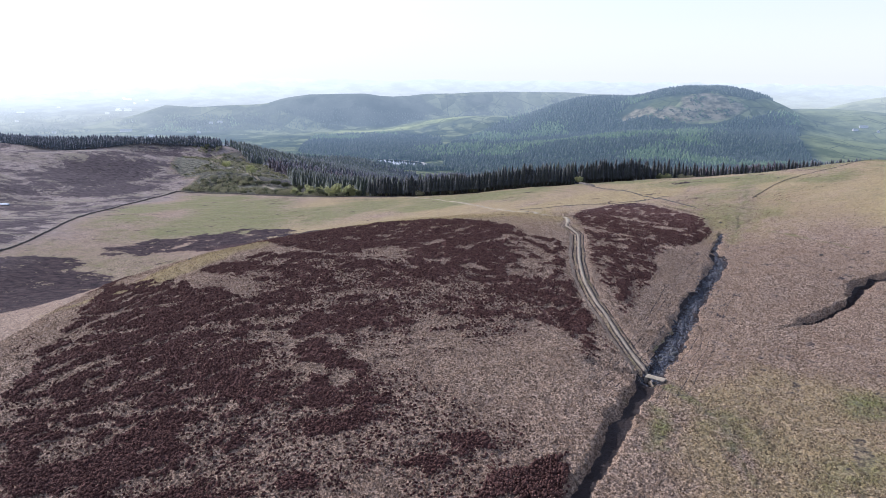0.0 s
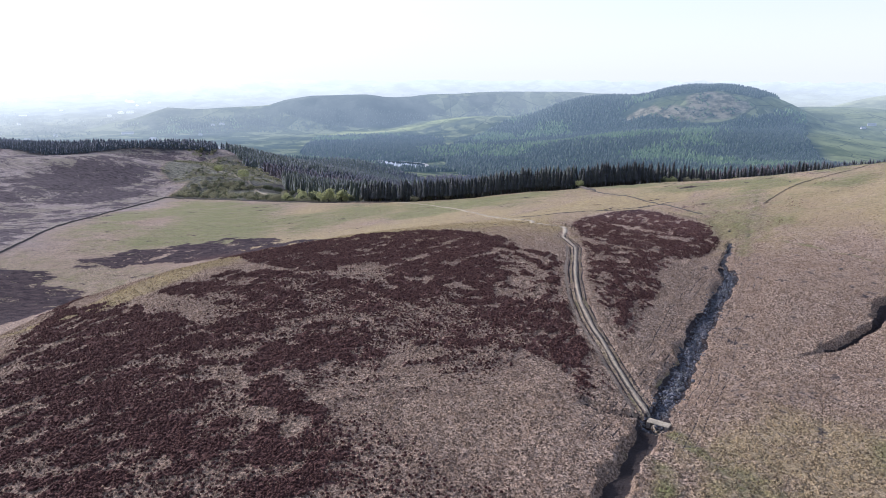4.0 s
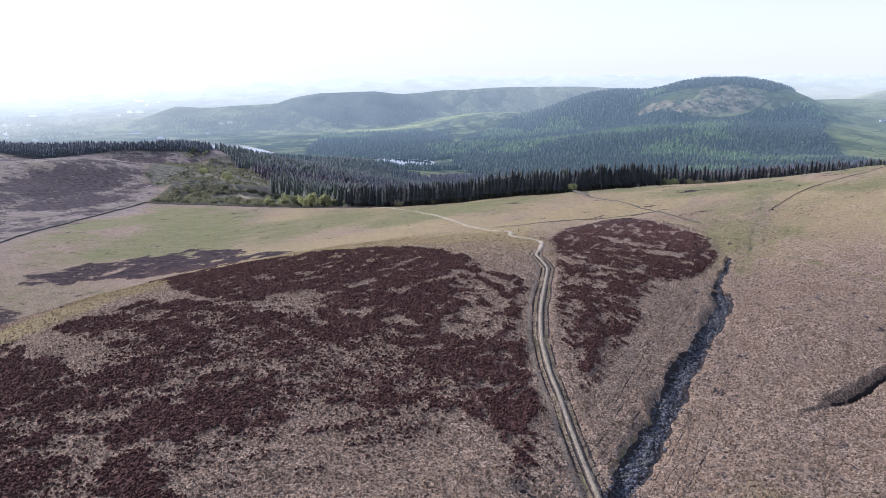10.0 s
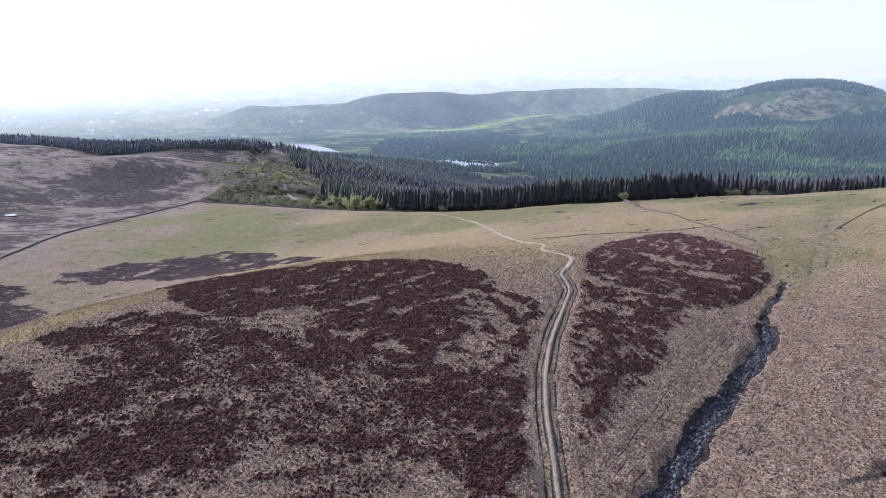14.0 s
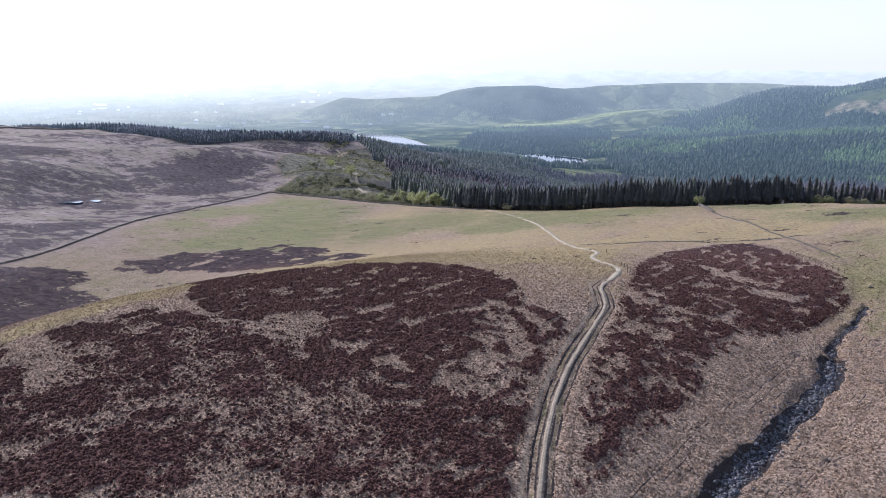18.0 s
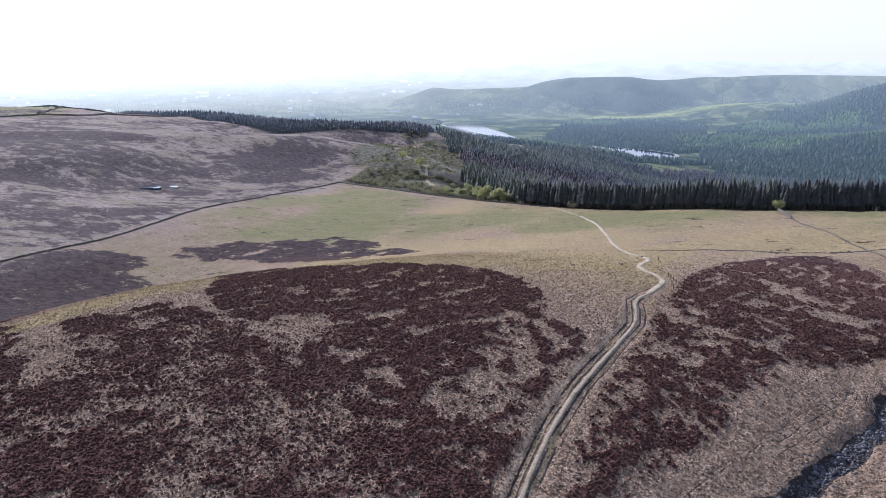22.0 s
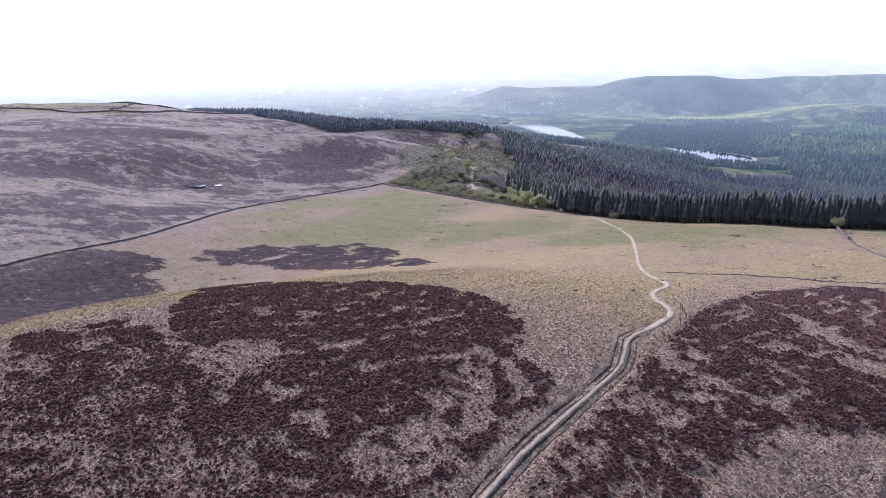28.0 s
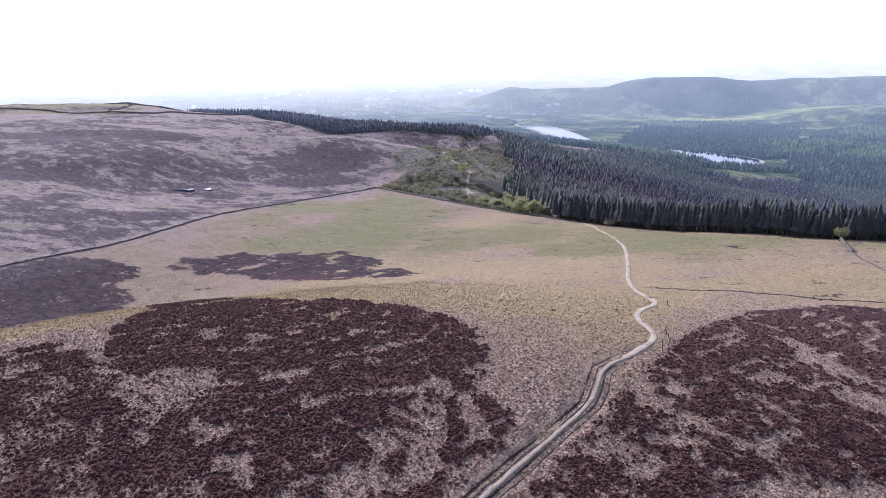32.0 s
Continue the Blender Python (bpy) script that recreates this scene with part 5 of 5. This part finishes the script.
def wood(name, outline, gap, tall, mats, tmpl, label, seed, keep=None, air=False):
    """A plantation that nobody could count: many spruces in one sheet."""
    rng = np.random.default_rng(seed)
    lo, hi = np.min(outline, 0), np.max(outline, 0)
    nx, ny = int((hi[0] - lo[0]) / gap), int((hi[1] - lo[1]) / gap)
    gx_, gy_ = np.meshgrid(np.arange(nx), np.arange(ny))
    x = lo[0] + (gx_.ravel() + rng.uniform(-0.45, 0.45, nx * ny) + 0.5 * (gy_.ravel() % 2)) * gap
    y = lo[1] + (gy_.ravel() + rng.uniform(-0.45, 0.45, nx * ny)) * gap
    ok = in_poly(x, y, outline) > 0
    x, y = x[ok], y[ok]
    if keep is not None:
        ok = keep(x, y, rng)
        x, y = x[ok], y[ok]
    stand = fbm(x, y, 150, 2, seed + 3)
    size = tall * (0.66 + 0.6 * stand) * rng.uniform(0.55, 1.3, len(x))
    places = np.stack([x, y, height(x, y) - 0.3], -1)
    vs, fs = scattered(*tmpl, places, size, rng.uniform(0, 6.3, len(x)))
    slots = None
    if len(mats) > 1:
        tone = fbm(x, y, 210, 3, seed + 9) + rng.normal(0, 0.025, len(x))
        if name == "hill_wood":
            tone = 0.8 * tone + 0.02 + rng.normal(0, 0.05, len(x)) + 0.09 * soft(in_poly(x, y, GREEN_STAND), 40) + 0.2 * soft(in_poly(x, y, PALE_STAND), 15)
        slots = np.repeat((tone > 0.55).astype(int) + (2 * (tone < 0.37) if len(mats) > 2 else 0), len(tmpl[1]))
    me = mesh_of(name, vs, fs, mats, False, slots)
    # strength of the painted haze on each tree
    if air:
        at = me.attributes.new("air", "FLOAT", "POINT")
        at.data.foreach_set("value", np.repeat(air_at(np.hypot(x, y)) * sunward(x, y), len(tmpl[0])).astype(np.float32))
    return tagged(new(name, me), label, "forest", kind="stuff")


def open_lanes(x, y, rng):
    """Rides and small clearings in the valley wood."""
    glade = bump(x, y, 40, 1090, 95, 28, 12) + bump(x, y, 90, 760, 30, 14, 20) + (in_poly(x, y, CLEARING) > 0) * (in_poly(x, y, CLEARING_TREES) < 0)
    glade = glade + bump(x, y, 250, 640, 60, 10, 25)
    return (glade < 0.5) & (np.hypot(x + 35, y - 566) > 6) & (np.hypot(x - 101, y - 507) > 9) & (rng.random(len(x)) > 0.06) & shore_free(x, y)


def shore_free(x, y):
    """Open ground on the moor side of the reservoirs."""
    ok, r = np.ones(len(x), bool), np.hypot(x, y)
    for lake, _ in LAKES:
        for s_ in (0, 45, 90, 135, 180, 220):
            ok &= in_poly(x + x / r * s_, y + y / r * s_, lake) < -12
    return ok


SPRUCE_NEAR = spruce_arrays(20, 6, 5, 0.20)
SPRUCE_MID = spruce_arrays(21, 4, 3, 0.24)
SPRUCE_FAR = spruce_arrays(22, 2, 3, 0.33)
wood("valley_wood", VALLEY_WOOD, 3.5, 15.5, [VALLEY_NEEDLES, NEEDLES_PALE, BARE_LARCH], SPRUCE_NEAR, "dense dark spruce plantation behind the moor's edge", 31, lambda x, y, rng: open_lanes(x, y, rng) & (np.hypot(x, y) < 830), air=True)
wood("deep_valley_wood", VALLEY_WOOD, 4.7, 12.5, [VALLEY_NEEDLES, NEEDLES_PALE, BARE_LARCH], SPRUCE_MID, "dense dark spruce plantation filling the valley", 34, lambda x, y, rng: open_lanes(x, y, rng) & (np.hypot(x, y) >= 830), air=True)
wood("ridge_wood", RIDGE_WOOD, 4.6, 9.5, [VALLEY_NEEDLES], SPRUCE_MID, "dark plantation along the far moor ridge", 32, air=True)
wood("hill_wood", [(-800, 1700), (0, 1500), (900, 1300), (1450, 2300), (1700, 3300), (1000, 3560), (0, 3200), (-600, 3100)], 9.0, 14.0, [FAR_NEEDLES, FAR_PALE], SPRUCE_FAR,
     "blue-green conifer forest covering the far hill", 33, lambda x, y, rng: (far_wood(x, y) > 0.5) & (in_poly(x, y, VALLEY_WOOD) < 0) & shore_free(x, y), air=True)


def leafy_arrays(seed, clumps, leaf, tall, wide, low=0.25):
    """Many small leaf clumps on the limbs of a broadleaved tree."""
    rng = np.random.default_rng(seed)
    vs, fs = [], []
    lobes = [(rng.normal(0, wide * 0.22), rng.normal(0, wide * 0.22), tall * rng.uniform(0.45, 0.82), wide * rng.uniform(0.20, 0.34)) for _ in range(8)]
    for k in range(clumps):
        lx, ly, lz, lr = lobes[k % 8]
        d = rng.normal(0, 1, 3)
        d /= np.linalg.norm(d)
        c = np.array((lx, ly, lz)) + d * lr * rng.uniform(0.6, 1.1) * np.array((1, 1, 0.85))
        c[2] = max(c[2], tall * low * rng.uniform(0.8, 1.2))
        for _ in range(3):
            a, b = rng.normal(0, 1, 3), rng.normal(0, 1, 3)
            a *= leaf / np.linalg.norm(a)
            b *= leaf / np.linalg.norm(b)
            o = c + rng.normal(0, leaf * 0.5, 3)
            i = len(vs)
            vs += [o - a, o + b * 0.8, o + a, o - b * 0.8]
            fs.append((i, i + 1, i + 2, i + 3))
    return np.array(vs), np.array(fs), lobes


def leafy_tree(seed, tall, wide, mat, name="broadleaf_tree"):
    root = new(name)
    v, f, lobes = leafy_arrays(seed, 420, 0.05 * tall, tall, wide)
    part("trunk", trunk_bm(tall * 0.5, tall * 0.03, tall * 0.015, 7), BARK, root)
    for lx, ly, lz, lr in lobes[:5]:
        bm = trunk_bm(1.0, tall * 0.014, tall * 0.005, 5)
        way = Vector((lx, ly, lz)) - Vector((0, 0, tall * 0.3))
        m = Matrix.Translation((0, 0, tall * 0.3)) @ way.to_track_quat("Z", "Y").to_matrix().to_4x4() @ Matrix.Diagonal((1, 1, way.length, 1))
        bmesh.ops.transform(bm, matrix=m, verts=bm.verts[:])
        part("limb", bm, BARK, root)
    crown = new("crown", mesh_of("crown", v, f, [mat]))
    crown.parent = root
    return root


def set_down(root, x, y, turn=0, scale=1.0, sink=0.15):
    root.matrix_basis = pose(x, y, float(height(x, y)[0]) - sink, 0, 0, turn) @ Matrix.Scale(scale, 4)
    return root


pair = "bright green tree in fresh leaf beside the field wall"
set_down(tagged(leafy_tree(1, 12.0, 12.0, LEAVES), pair, "tree", "fresh green trees"), -92, 597)
set_down(tagged(leafy_tree(2, 11.5, 8.5, LEAVES), pair, "tree", "fresh green trees"), -80, 592)
set_down(tagged(leafy_tree(3, 12.0, 11.0, LEAVES), "round green tree on the cleared slope", "tree", "fresh green trees"), -235, 751)
set_down(tagged(leafy_tree(4, 12.0, 10.0, LEAVES), "round green tree by the forest track", "tree", "fresh green trees"), -196, 712)
set_down(tagged(leafy_tree(5, 11.0, 10.0, SCRUB), "pale green tree at the plantation's corner", "tree", "fresh green trees"), 96, 540)
set_down(tagged(leafy_tree(6, 10.0, 9.0, SCRUB), "pale green tree among the front spruces", "tree", "fresh green trees"), 108, 532)
set_down(tagged(leafy_tree(7, 6.0, 6.5, LEAVES), "small thorn tree beside the wall end", "tree", "fresh green trees"), 103, 508)


def scrub_row():
    rng = random.Random(14)
    kinds = [tagged(leafy_tree(30 + k, 5.0 + k, 5.5 + k, m, "scrub_bush"), lab, "bush", "bushes along the forest edge")
             for k, (m, lab) in enumerate(((SCRUB, "grey-green bush by the forest wall"), (DULL_LEAVES, "dull green bush by the forest wall"), (LEAVES, "bright green bush by the forest wall")))]
    spots = [(x + rng.uniform(-3, 4), y + rng.uniform(2, 9)) for x, y, _ in along([(-150, 622), (-105, 602), (-70, 588), (-45, 580)], 4.6)]
    spots += [(x + rng.uniform(-3, 3), y + rng.uniform(-2, 3)) for x, y, _ in along([(-190, 690), (-160, 680), (-135, 660), (-110, 640)], 6)]
    spots += [(x + rng.uniform(-3, 3), y + rng.uniform(-1, 3)) for x, y, _ in along([(165, 522), (200, 532), (232, 546), (262, 550), (300, 560), (350, 585)], 6)]
    spots += [(x + rng.uniform(-6, 6), y + rng.uniform(-4, 4)) for x, y, _ in along([(-20, 562), (30, 540)], 9)]
    done = set()
    for x, y in spots:
        k = rng.choice((0, 0, 1, 1, 2))
        m = pose(x, y, float(height(x, y)[0]) - 0.2, 0, 0, rng.uniform(0, 360)) @ Matrix.Scale(rng.uniform(0.6, 1.15), 4)
        if k in done:
            copy_thing(kinds[k], m).matrix_basis = m
        else:
            done.add(k)
            kinds[k].matrix_basis = m


scrub_row()


def low_scrub(name, outline, gap, mats, size, label, seed, chance=0.75, clumps=26, bare=0.36, patch=16):
    rng = np.random.default_rng(seed)
    v, f, _ = leafy_arrays(seed, clumps, 0.16 * (26 / clumps) ** 0.4, 1.0, 1.2, 0.05)
    lo, hi = np.min(outline, 0), np.max(outline, 0)
    n = int((hi[0] - lo[0]) * (hi[1] - lo[1]) / gap ** 2)
    x, y = rng.uniform(lo[0], hi[0], n), rng.uniform(lo[1], hi[1], n)
    ok = (in_poly(x, y, outline) > 0) & (rng.random(n) < chance) & (fbm(x, y, patch, 2, seed) > bare)
    x, y = x[ok], y[ok]
    s = size * rng.uniform(0.5, 1.3, len(x))
    vs, fs = scattered(v, f, np.stack([x, y, height(x, y) - 0.1], -1), s, rng.uniform(0, 6.3, len(x)))
    me = mesh_of(name, vs, fs, mats, False, np.repeat(rng.integers(0, len(mats), len(x)), len(f)))
    # strength of the painted haze, read by the far materials only
    at = me.attributes.new("air", "FLOAT", "POINT")
    at.data.foreach_set("value", np.repeat(air_at(np.hypot(x, y)) * sunward(x, y), len(v)).astype(np.float32))
    return tagged(new(name, me), label, "scrub", kind="stuff")


low_scrub("wall_scrub_growth", [(-250, 656), (-236, 688), (-199, 706), (-165, 668), (-110, 626), (-75, 600), (-95, 596), (-150, 618), (-219, 644)], 2.7, [SCRUB, SCRUB, SCRUB, DULL_LEAVES], 2.4, "low grey-green scrub behind the field wall", 51)
low_scrub("clearing_scrub", CLEARING, 3.5, [SCRUB, SCRUB, SCRUB, DULL_LEAVES], 2.0, "young trees and scrub on felled forest ground", 52, 0.75, 20, 0.42)
low_scrub("valley_scrub", [(-500, 2350), (-430, 2230), (-310, 2260), (-100, 2200), (-20, 2130), (60, 2200), (0, 2350), (-260, 2480)], 13, [FAR_PALE, FAR_NEEDLES], 9, "broadleaved woods round the reservoirs", 53)
low_scrub("ridge_scrub", [(-700, 1050), (-560, 1070), (-400, 1000), (-320, 950), (-310, 1000), (-420, 1040), (-560, 1100), (-700, 1090)], 6, [DULL_LEAVES, SCRUB], 4, "row of low bushes under the far plantation", 54)
low_scrub("hillside_scrub", BROWN, 15, [FAR_PALE, FAR_NEEDLES], 8, "young trees regrowing on the felled hillside", 55, 0.8, 10, 0.44, 120)
low_scrub("plain_woods", [(-2700, 2200), (-1900, 2500), (-1500, 2900), (-1800, 4300), (-2400, 4200), (-3500, 3200)], 26, [FAR_NEEDLES], 11, "hedgerow trees and small woods on the hazy plain", 56, 0.7, 7, 0.52, 260)
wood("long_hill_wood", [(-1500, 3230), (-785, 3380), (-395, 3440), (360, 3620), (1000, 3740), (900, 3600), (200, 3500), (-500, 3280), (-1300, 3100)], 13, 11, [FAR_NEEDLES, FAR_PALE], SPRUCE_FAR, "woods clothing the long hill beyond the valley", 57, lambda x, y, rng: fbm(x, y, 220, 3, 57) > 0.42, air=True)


# ---- heather and moor grass, tuft by tuft where the camera passes ----
def thin_blades(s, part_):
    """Blades and twigs let some of the light through."""
    thin = s.n.new("ShaderNodeBsdfTranslucent")
    s.l.new(s.b.inputs["Base Color"].links[0].from_socket, thin.inputs["Color"])
    both = s.n.new("ShaderNodeMixShader")
    both.inputs[0].default_value = part_
    s.l.new(s.b.outputs[0], both.inputs[1])
    s.l.new(thin.outputs[0], both.inputs[2])
    s.l.new(both.outputs[0], s.n["Material Output"].inputs["Surface"])


def make_tuft(name, a, b):
    s = Stuff(name, 0.95, 0.08)
    c = s.mix(s.random(), a, b)
    s.colour(s.mix(s.ramp(s.noise(0.5, 3), 0.35, 0.65, 0, 0.6), c, tuple(v * 0.5 for v in a)))
    thin_blades(s, 0.25)
    return s.fuzz(0.03, (0.9, 0.75, 0.7)).m


HEATHER = make_tuft("heather_tufts", (0.074, 0.036, 0.032), (0.235, 0.128, 0.106))

def make_tussock():
    s = Stuff("moor_grass_tufts", 0.95, 0.08)
    c, fine, mid = grass_tints(s)
    s.colour(s.mix(s.ramp(s.random(), 0.3, 0.95, 0.0, 0.72), c, (0.092, 0.064, 0.047)))
    thin_blades(s, 0.25)
    return s.fuzz(0.03, (0.9, 0.8, 0.75)).m


TUSSOCK = make_tussock()


def tuft_shape(seed, sides, spread):
    rng = np.random.default_rng(seed)
    ring = [(math.cos(2 * math.pi * k / sides) * 0.5 * rng.uniform(0.75, 1.25), math.sin(2 * math.pi * k / sides) * 0.5 * rng.uniform(0.75, 1.25), -0.15) for k in range(sides)]
    v = np.array(ring + [(rng.normal(0, spread), rng.normal(0, spread), 1.0)])
    f = np.array([(k, (k + 1) % sides, sides) for k in range(sides)])
    return v, f


def dome_shape(seed, sides):
    """A low rounded cushion of heather."""
    rng = np.random.default_rng(seed)
    v = []
    for r, z in ((0.5, -0.2), (0.40, 0.62)):
        v += [(math.cos(2 * math.pi * k / sides + z) * r * rng.uniform(0.75, 1.25), math.sin(2 * math.pi * k / sides + z) * r * rng.uniform(0.75, 1.25), z * rng.uniform(0.85, 1.15)) for k in range(sides)]
    v.append((0.04, -0.03, 1.0))
    f = []
    for k in range(sides):
        j = (k + 1) % sides
        f += [(k, j, sides + j), (k, sides + j, sides + k), (sides + k, sides + j, 2 * sides)]
    return np.array(v), np.array(f)


def tufts():
    rng = np.random.default_rng(71)
    n = 400000
    # thicker towards the camera's line
    x = rng.uniform(-125, 215, n)
    y = 95 + (rng.random(n) ** 1.3) * 350
    h, green, gold, peat, worn, _ = growth(x, y)
    d_path = line_near(x, y, PATH)[0]
    free = (rng.random(n) < np.clip((395 - y) / 120, 0, 1) * np.clip((215 - x) / 70, 0, 1)) & (peat < 0.4) & (d_path > 1.4) & (worn < 0.5)
    is_h = free & (h + rng.uniform(-0.34, 0.34, n) > 0.5)
    is_g = free & ~is_h & (rng.random(n) < 0.8)
    for name, ok, tall, wide, mat, label, seed in (("heather", is_h, 0.34, 0.72, HEATHER, "dark brown winter heather in ragged patches", 5), ("moor_grass", is_g, 0.29, 0.60, TUSSOCK, "bleached tussocks of moor grass", 6)):
        px, py = x[ok], y[ok]
        size = wide * rng.uniform(0.55, 1.3, len(px))
        places = np.stack([px, py, height(px, py) + 0.3 * smooth(0.2, 0.8, h[ok])], -1)
        v, f = dome_shape(seed, 4) if mat is HEATHER else tuft_shape(seed, 4, 0.2)
        vs, fs = scattered(v, f, places, size, rng.uniform(0, 6.3, len(px)), tall * rng.uniform(0.5, 1.5, len(px)))
        me = mesh_of(name, vs, fs, [mat], True)
        if mat is TUSSOCK:
            for key, val in (("green", green[ok]), ("gold", gold[ok]), ("heather", h[ok])):
                at = me.attributes.new(key, "FLOAT", "POINT")
                at.data.foreach_set("value", np.repeat(val, len(v)).astype(np.float32))
        tagged(new(name, me), label, "heather" if mat is HEATHER else "grass", kind="stuff")


tufts()


# ---- small things: posts, fence, boulders, buildings ----
def block(bm, sx, sy, sz, x, y, z, bevel=0.0):
    ret = bmesh.ops.create_cube(bm, size=1.0)
    for v in ret["verts"]:
        v.co = Vector((v.co.x * sx + x, v.co.y * sy + y, v.co.z * sz + z))
    if bevel:
        bmesh.ops.bevel(bm, geom=[e for e in bm.edges if e.verts[0] in ret["verts"]], offset=bevel, segments=1, affect="EDGES")
    return bm


def on_ground(x, y, lift=0.0):
    return float(height(x, y)[0]) + lift


def fence(x0, y0, x1, y1, posts):
    root = new("post_and_rail_fence")
    root.matrix_basis = pose(x0, y0, on_ground(x0, y0), 0, 0, math.degrees(math.atan2(y1 - y0, x1 - x0)))
    n = math.hypot(x1 - x0, y1 - y0)
    for k in range(posts):
        f = k / (posts - 1)
        z = on_ground(x0 + (x1 - x0) * f, y0 + (y1 - y0) * f) - on_ground(x0, y0)
        part("post", block(bmesh.new(), 0.16, 0.16, 1.7, n * f, 0, z + 0.65, 0.02), TIMBER, root)
    for lift in (0.55, 1.05):
        z1 = on_ground(x1, y1) - on_ground(x0, y0)
        bm = block(bmesh.new(), n, 0.07, 0.14, n / 2, 0.1, 0)
        for v in bm.verts:
            v.co.z += lift + z1 * v.co.x / n
        part("rail", bm, TIMBER, root)
    return tagged(root, "short weathered post and rail fence on the moor", "fence")


fence(124, 377, 131, 368, 5)
fence(131, 368, 137, 354, 6)
fence(60.5, 331, 63.5, 322, 4)


def way_post(x, y, tall):
    root = new("way_post")
    root.matrix_basis = pose(x, y, on_ground(x, y), 2, -2, 20)
    bm = block(bmesh.new(), 0.2, 0.2, tall + 0.4, 0, 0, tall / 2 - 0.2, 0.03)
    part("post", bm, TIMBER, root)
    part("cap", block(bmesh.new(), 0.26, 0.26, 0.12, 0, 0, tall + 0.06, 0.03), TIMBER, root)
    return tagged(root, "weathered wooden waymark post beside the footpath", "post", "waymark posts")


for x, y in ((62.5, 318.5), (63.2, 315.0), (54.5, 365.0), (101.5, 497.0)):
    way_post(x, y, 1.5)


def gate(x, y, turn):
    root = new("field_gate")
    root.matrix_basis = pose(x, y, on_ground(x, y), 0, 0, turn)
    for k in (-1, 1):
        part("post", block(bmesh.new(), 0.25, 0.25, 1.9, k * 1.6, 0, 0.7, 0.03), TIMBER, root)
    for k in range(5):
        part("bar", block(bmesh.new(), 3.0, 0.06, 0.1, 0, 0, 0.25 + 0.22 * k), TIMBER, root)
    return tagged(root, "weathered timber gate where the path enters the forest", "gate")


gate(-35, 567.5, -25)


def boulder(x, y, size, seed):
    v, f = stone_shape(seed)
    me = mesh_of("boulder", v * np.array((1.3, 1.0, 1.0)) * size, f, [WALLSTONE])
    ob = new("boulder", me)
    ob.matrix_basis = pose(x, y, on_ground(x, y) + size * 0.12, 0, 0, seed * 40)
    return tagged(ob, "dark lichened gritstone boulder lying in the grass", "boulder", "boulders on the moor")


for k, (x, y) in enumerate(((-93, 262), (-96, 254), (-60, 300), (94, 399), (96, 397), (99, 400), (118, 402), (121, 403), (48, 372), (30, 330), (44, 345), (175, 378), (203, 412), (-50, 296), (142, 342), (136, 320), (-205, 330), (150, 262))):
    boulder(x, y, 1.0 + 0.5 * ((k * 7) % 5) / 5, 40 + k)


def building(long, deep, tall, turn, x, y, wallmat=RENDERED):
    root = new("building")
    root.matrix_basis = pose(x, y, on_ground(x, y) - 0.5, 0, 0, turn)
    walls = part("wall", block(bmesh.new(), long, deep, tall, 0, 0, tall / 2), wallmat, root)
    bm = bmesh.new()
    w, d, r = long / 2 + 0.4, deep / 2 + 0.4, deep * 0.38
    vs = [bm.verts.new(q) for q in ((-w, -d, tall), (w, -d, tall), (w, d, tall), (-w, d, tall), (-w, 0, tall + r), (w, 0, tall + r))]
    for q in ((0, 1, 5, 4), (2, 3, 4, 5), (0, 4, 3), (1, 2, 5), (0, 3, 2, 1)):
        bm.faces.new([vs[i] for i in q])
    roof = part("roof", bm, SLATE if wallmat is RENDERED else TOWN_ROOF, root)
    # painted haze, as emission, on far walls and roofs
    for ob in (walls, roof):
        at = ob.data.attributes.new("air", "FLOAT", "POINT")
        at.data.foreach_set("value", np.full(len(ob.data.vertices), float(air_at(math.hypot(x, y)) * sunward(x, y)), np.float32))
    for k in range(max(2, int(long / 6)) if wallmat is RENDERED else 0):
        part("window", block(bmesh.new(), 1.6, 0.2, 1.6, -long / 2 + long * (k + 0.5) / max(2, int(long / 6)), -deep / 2, tall * 0.55), SLATE, root)
    return root


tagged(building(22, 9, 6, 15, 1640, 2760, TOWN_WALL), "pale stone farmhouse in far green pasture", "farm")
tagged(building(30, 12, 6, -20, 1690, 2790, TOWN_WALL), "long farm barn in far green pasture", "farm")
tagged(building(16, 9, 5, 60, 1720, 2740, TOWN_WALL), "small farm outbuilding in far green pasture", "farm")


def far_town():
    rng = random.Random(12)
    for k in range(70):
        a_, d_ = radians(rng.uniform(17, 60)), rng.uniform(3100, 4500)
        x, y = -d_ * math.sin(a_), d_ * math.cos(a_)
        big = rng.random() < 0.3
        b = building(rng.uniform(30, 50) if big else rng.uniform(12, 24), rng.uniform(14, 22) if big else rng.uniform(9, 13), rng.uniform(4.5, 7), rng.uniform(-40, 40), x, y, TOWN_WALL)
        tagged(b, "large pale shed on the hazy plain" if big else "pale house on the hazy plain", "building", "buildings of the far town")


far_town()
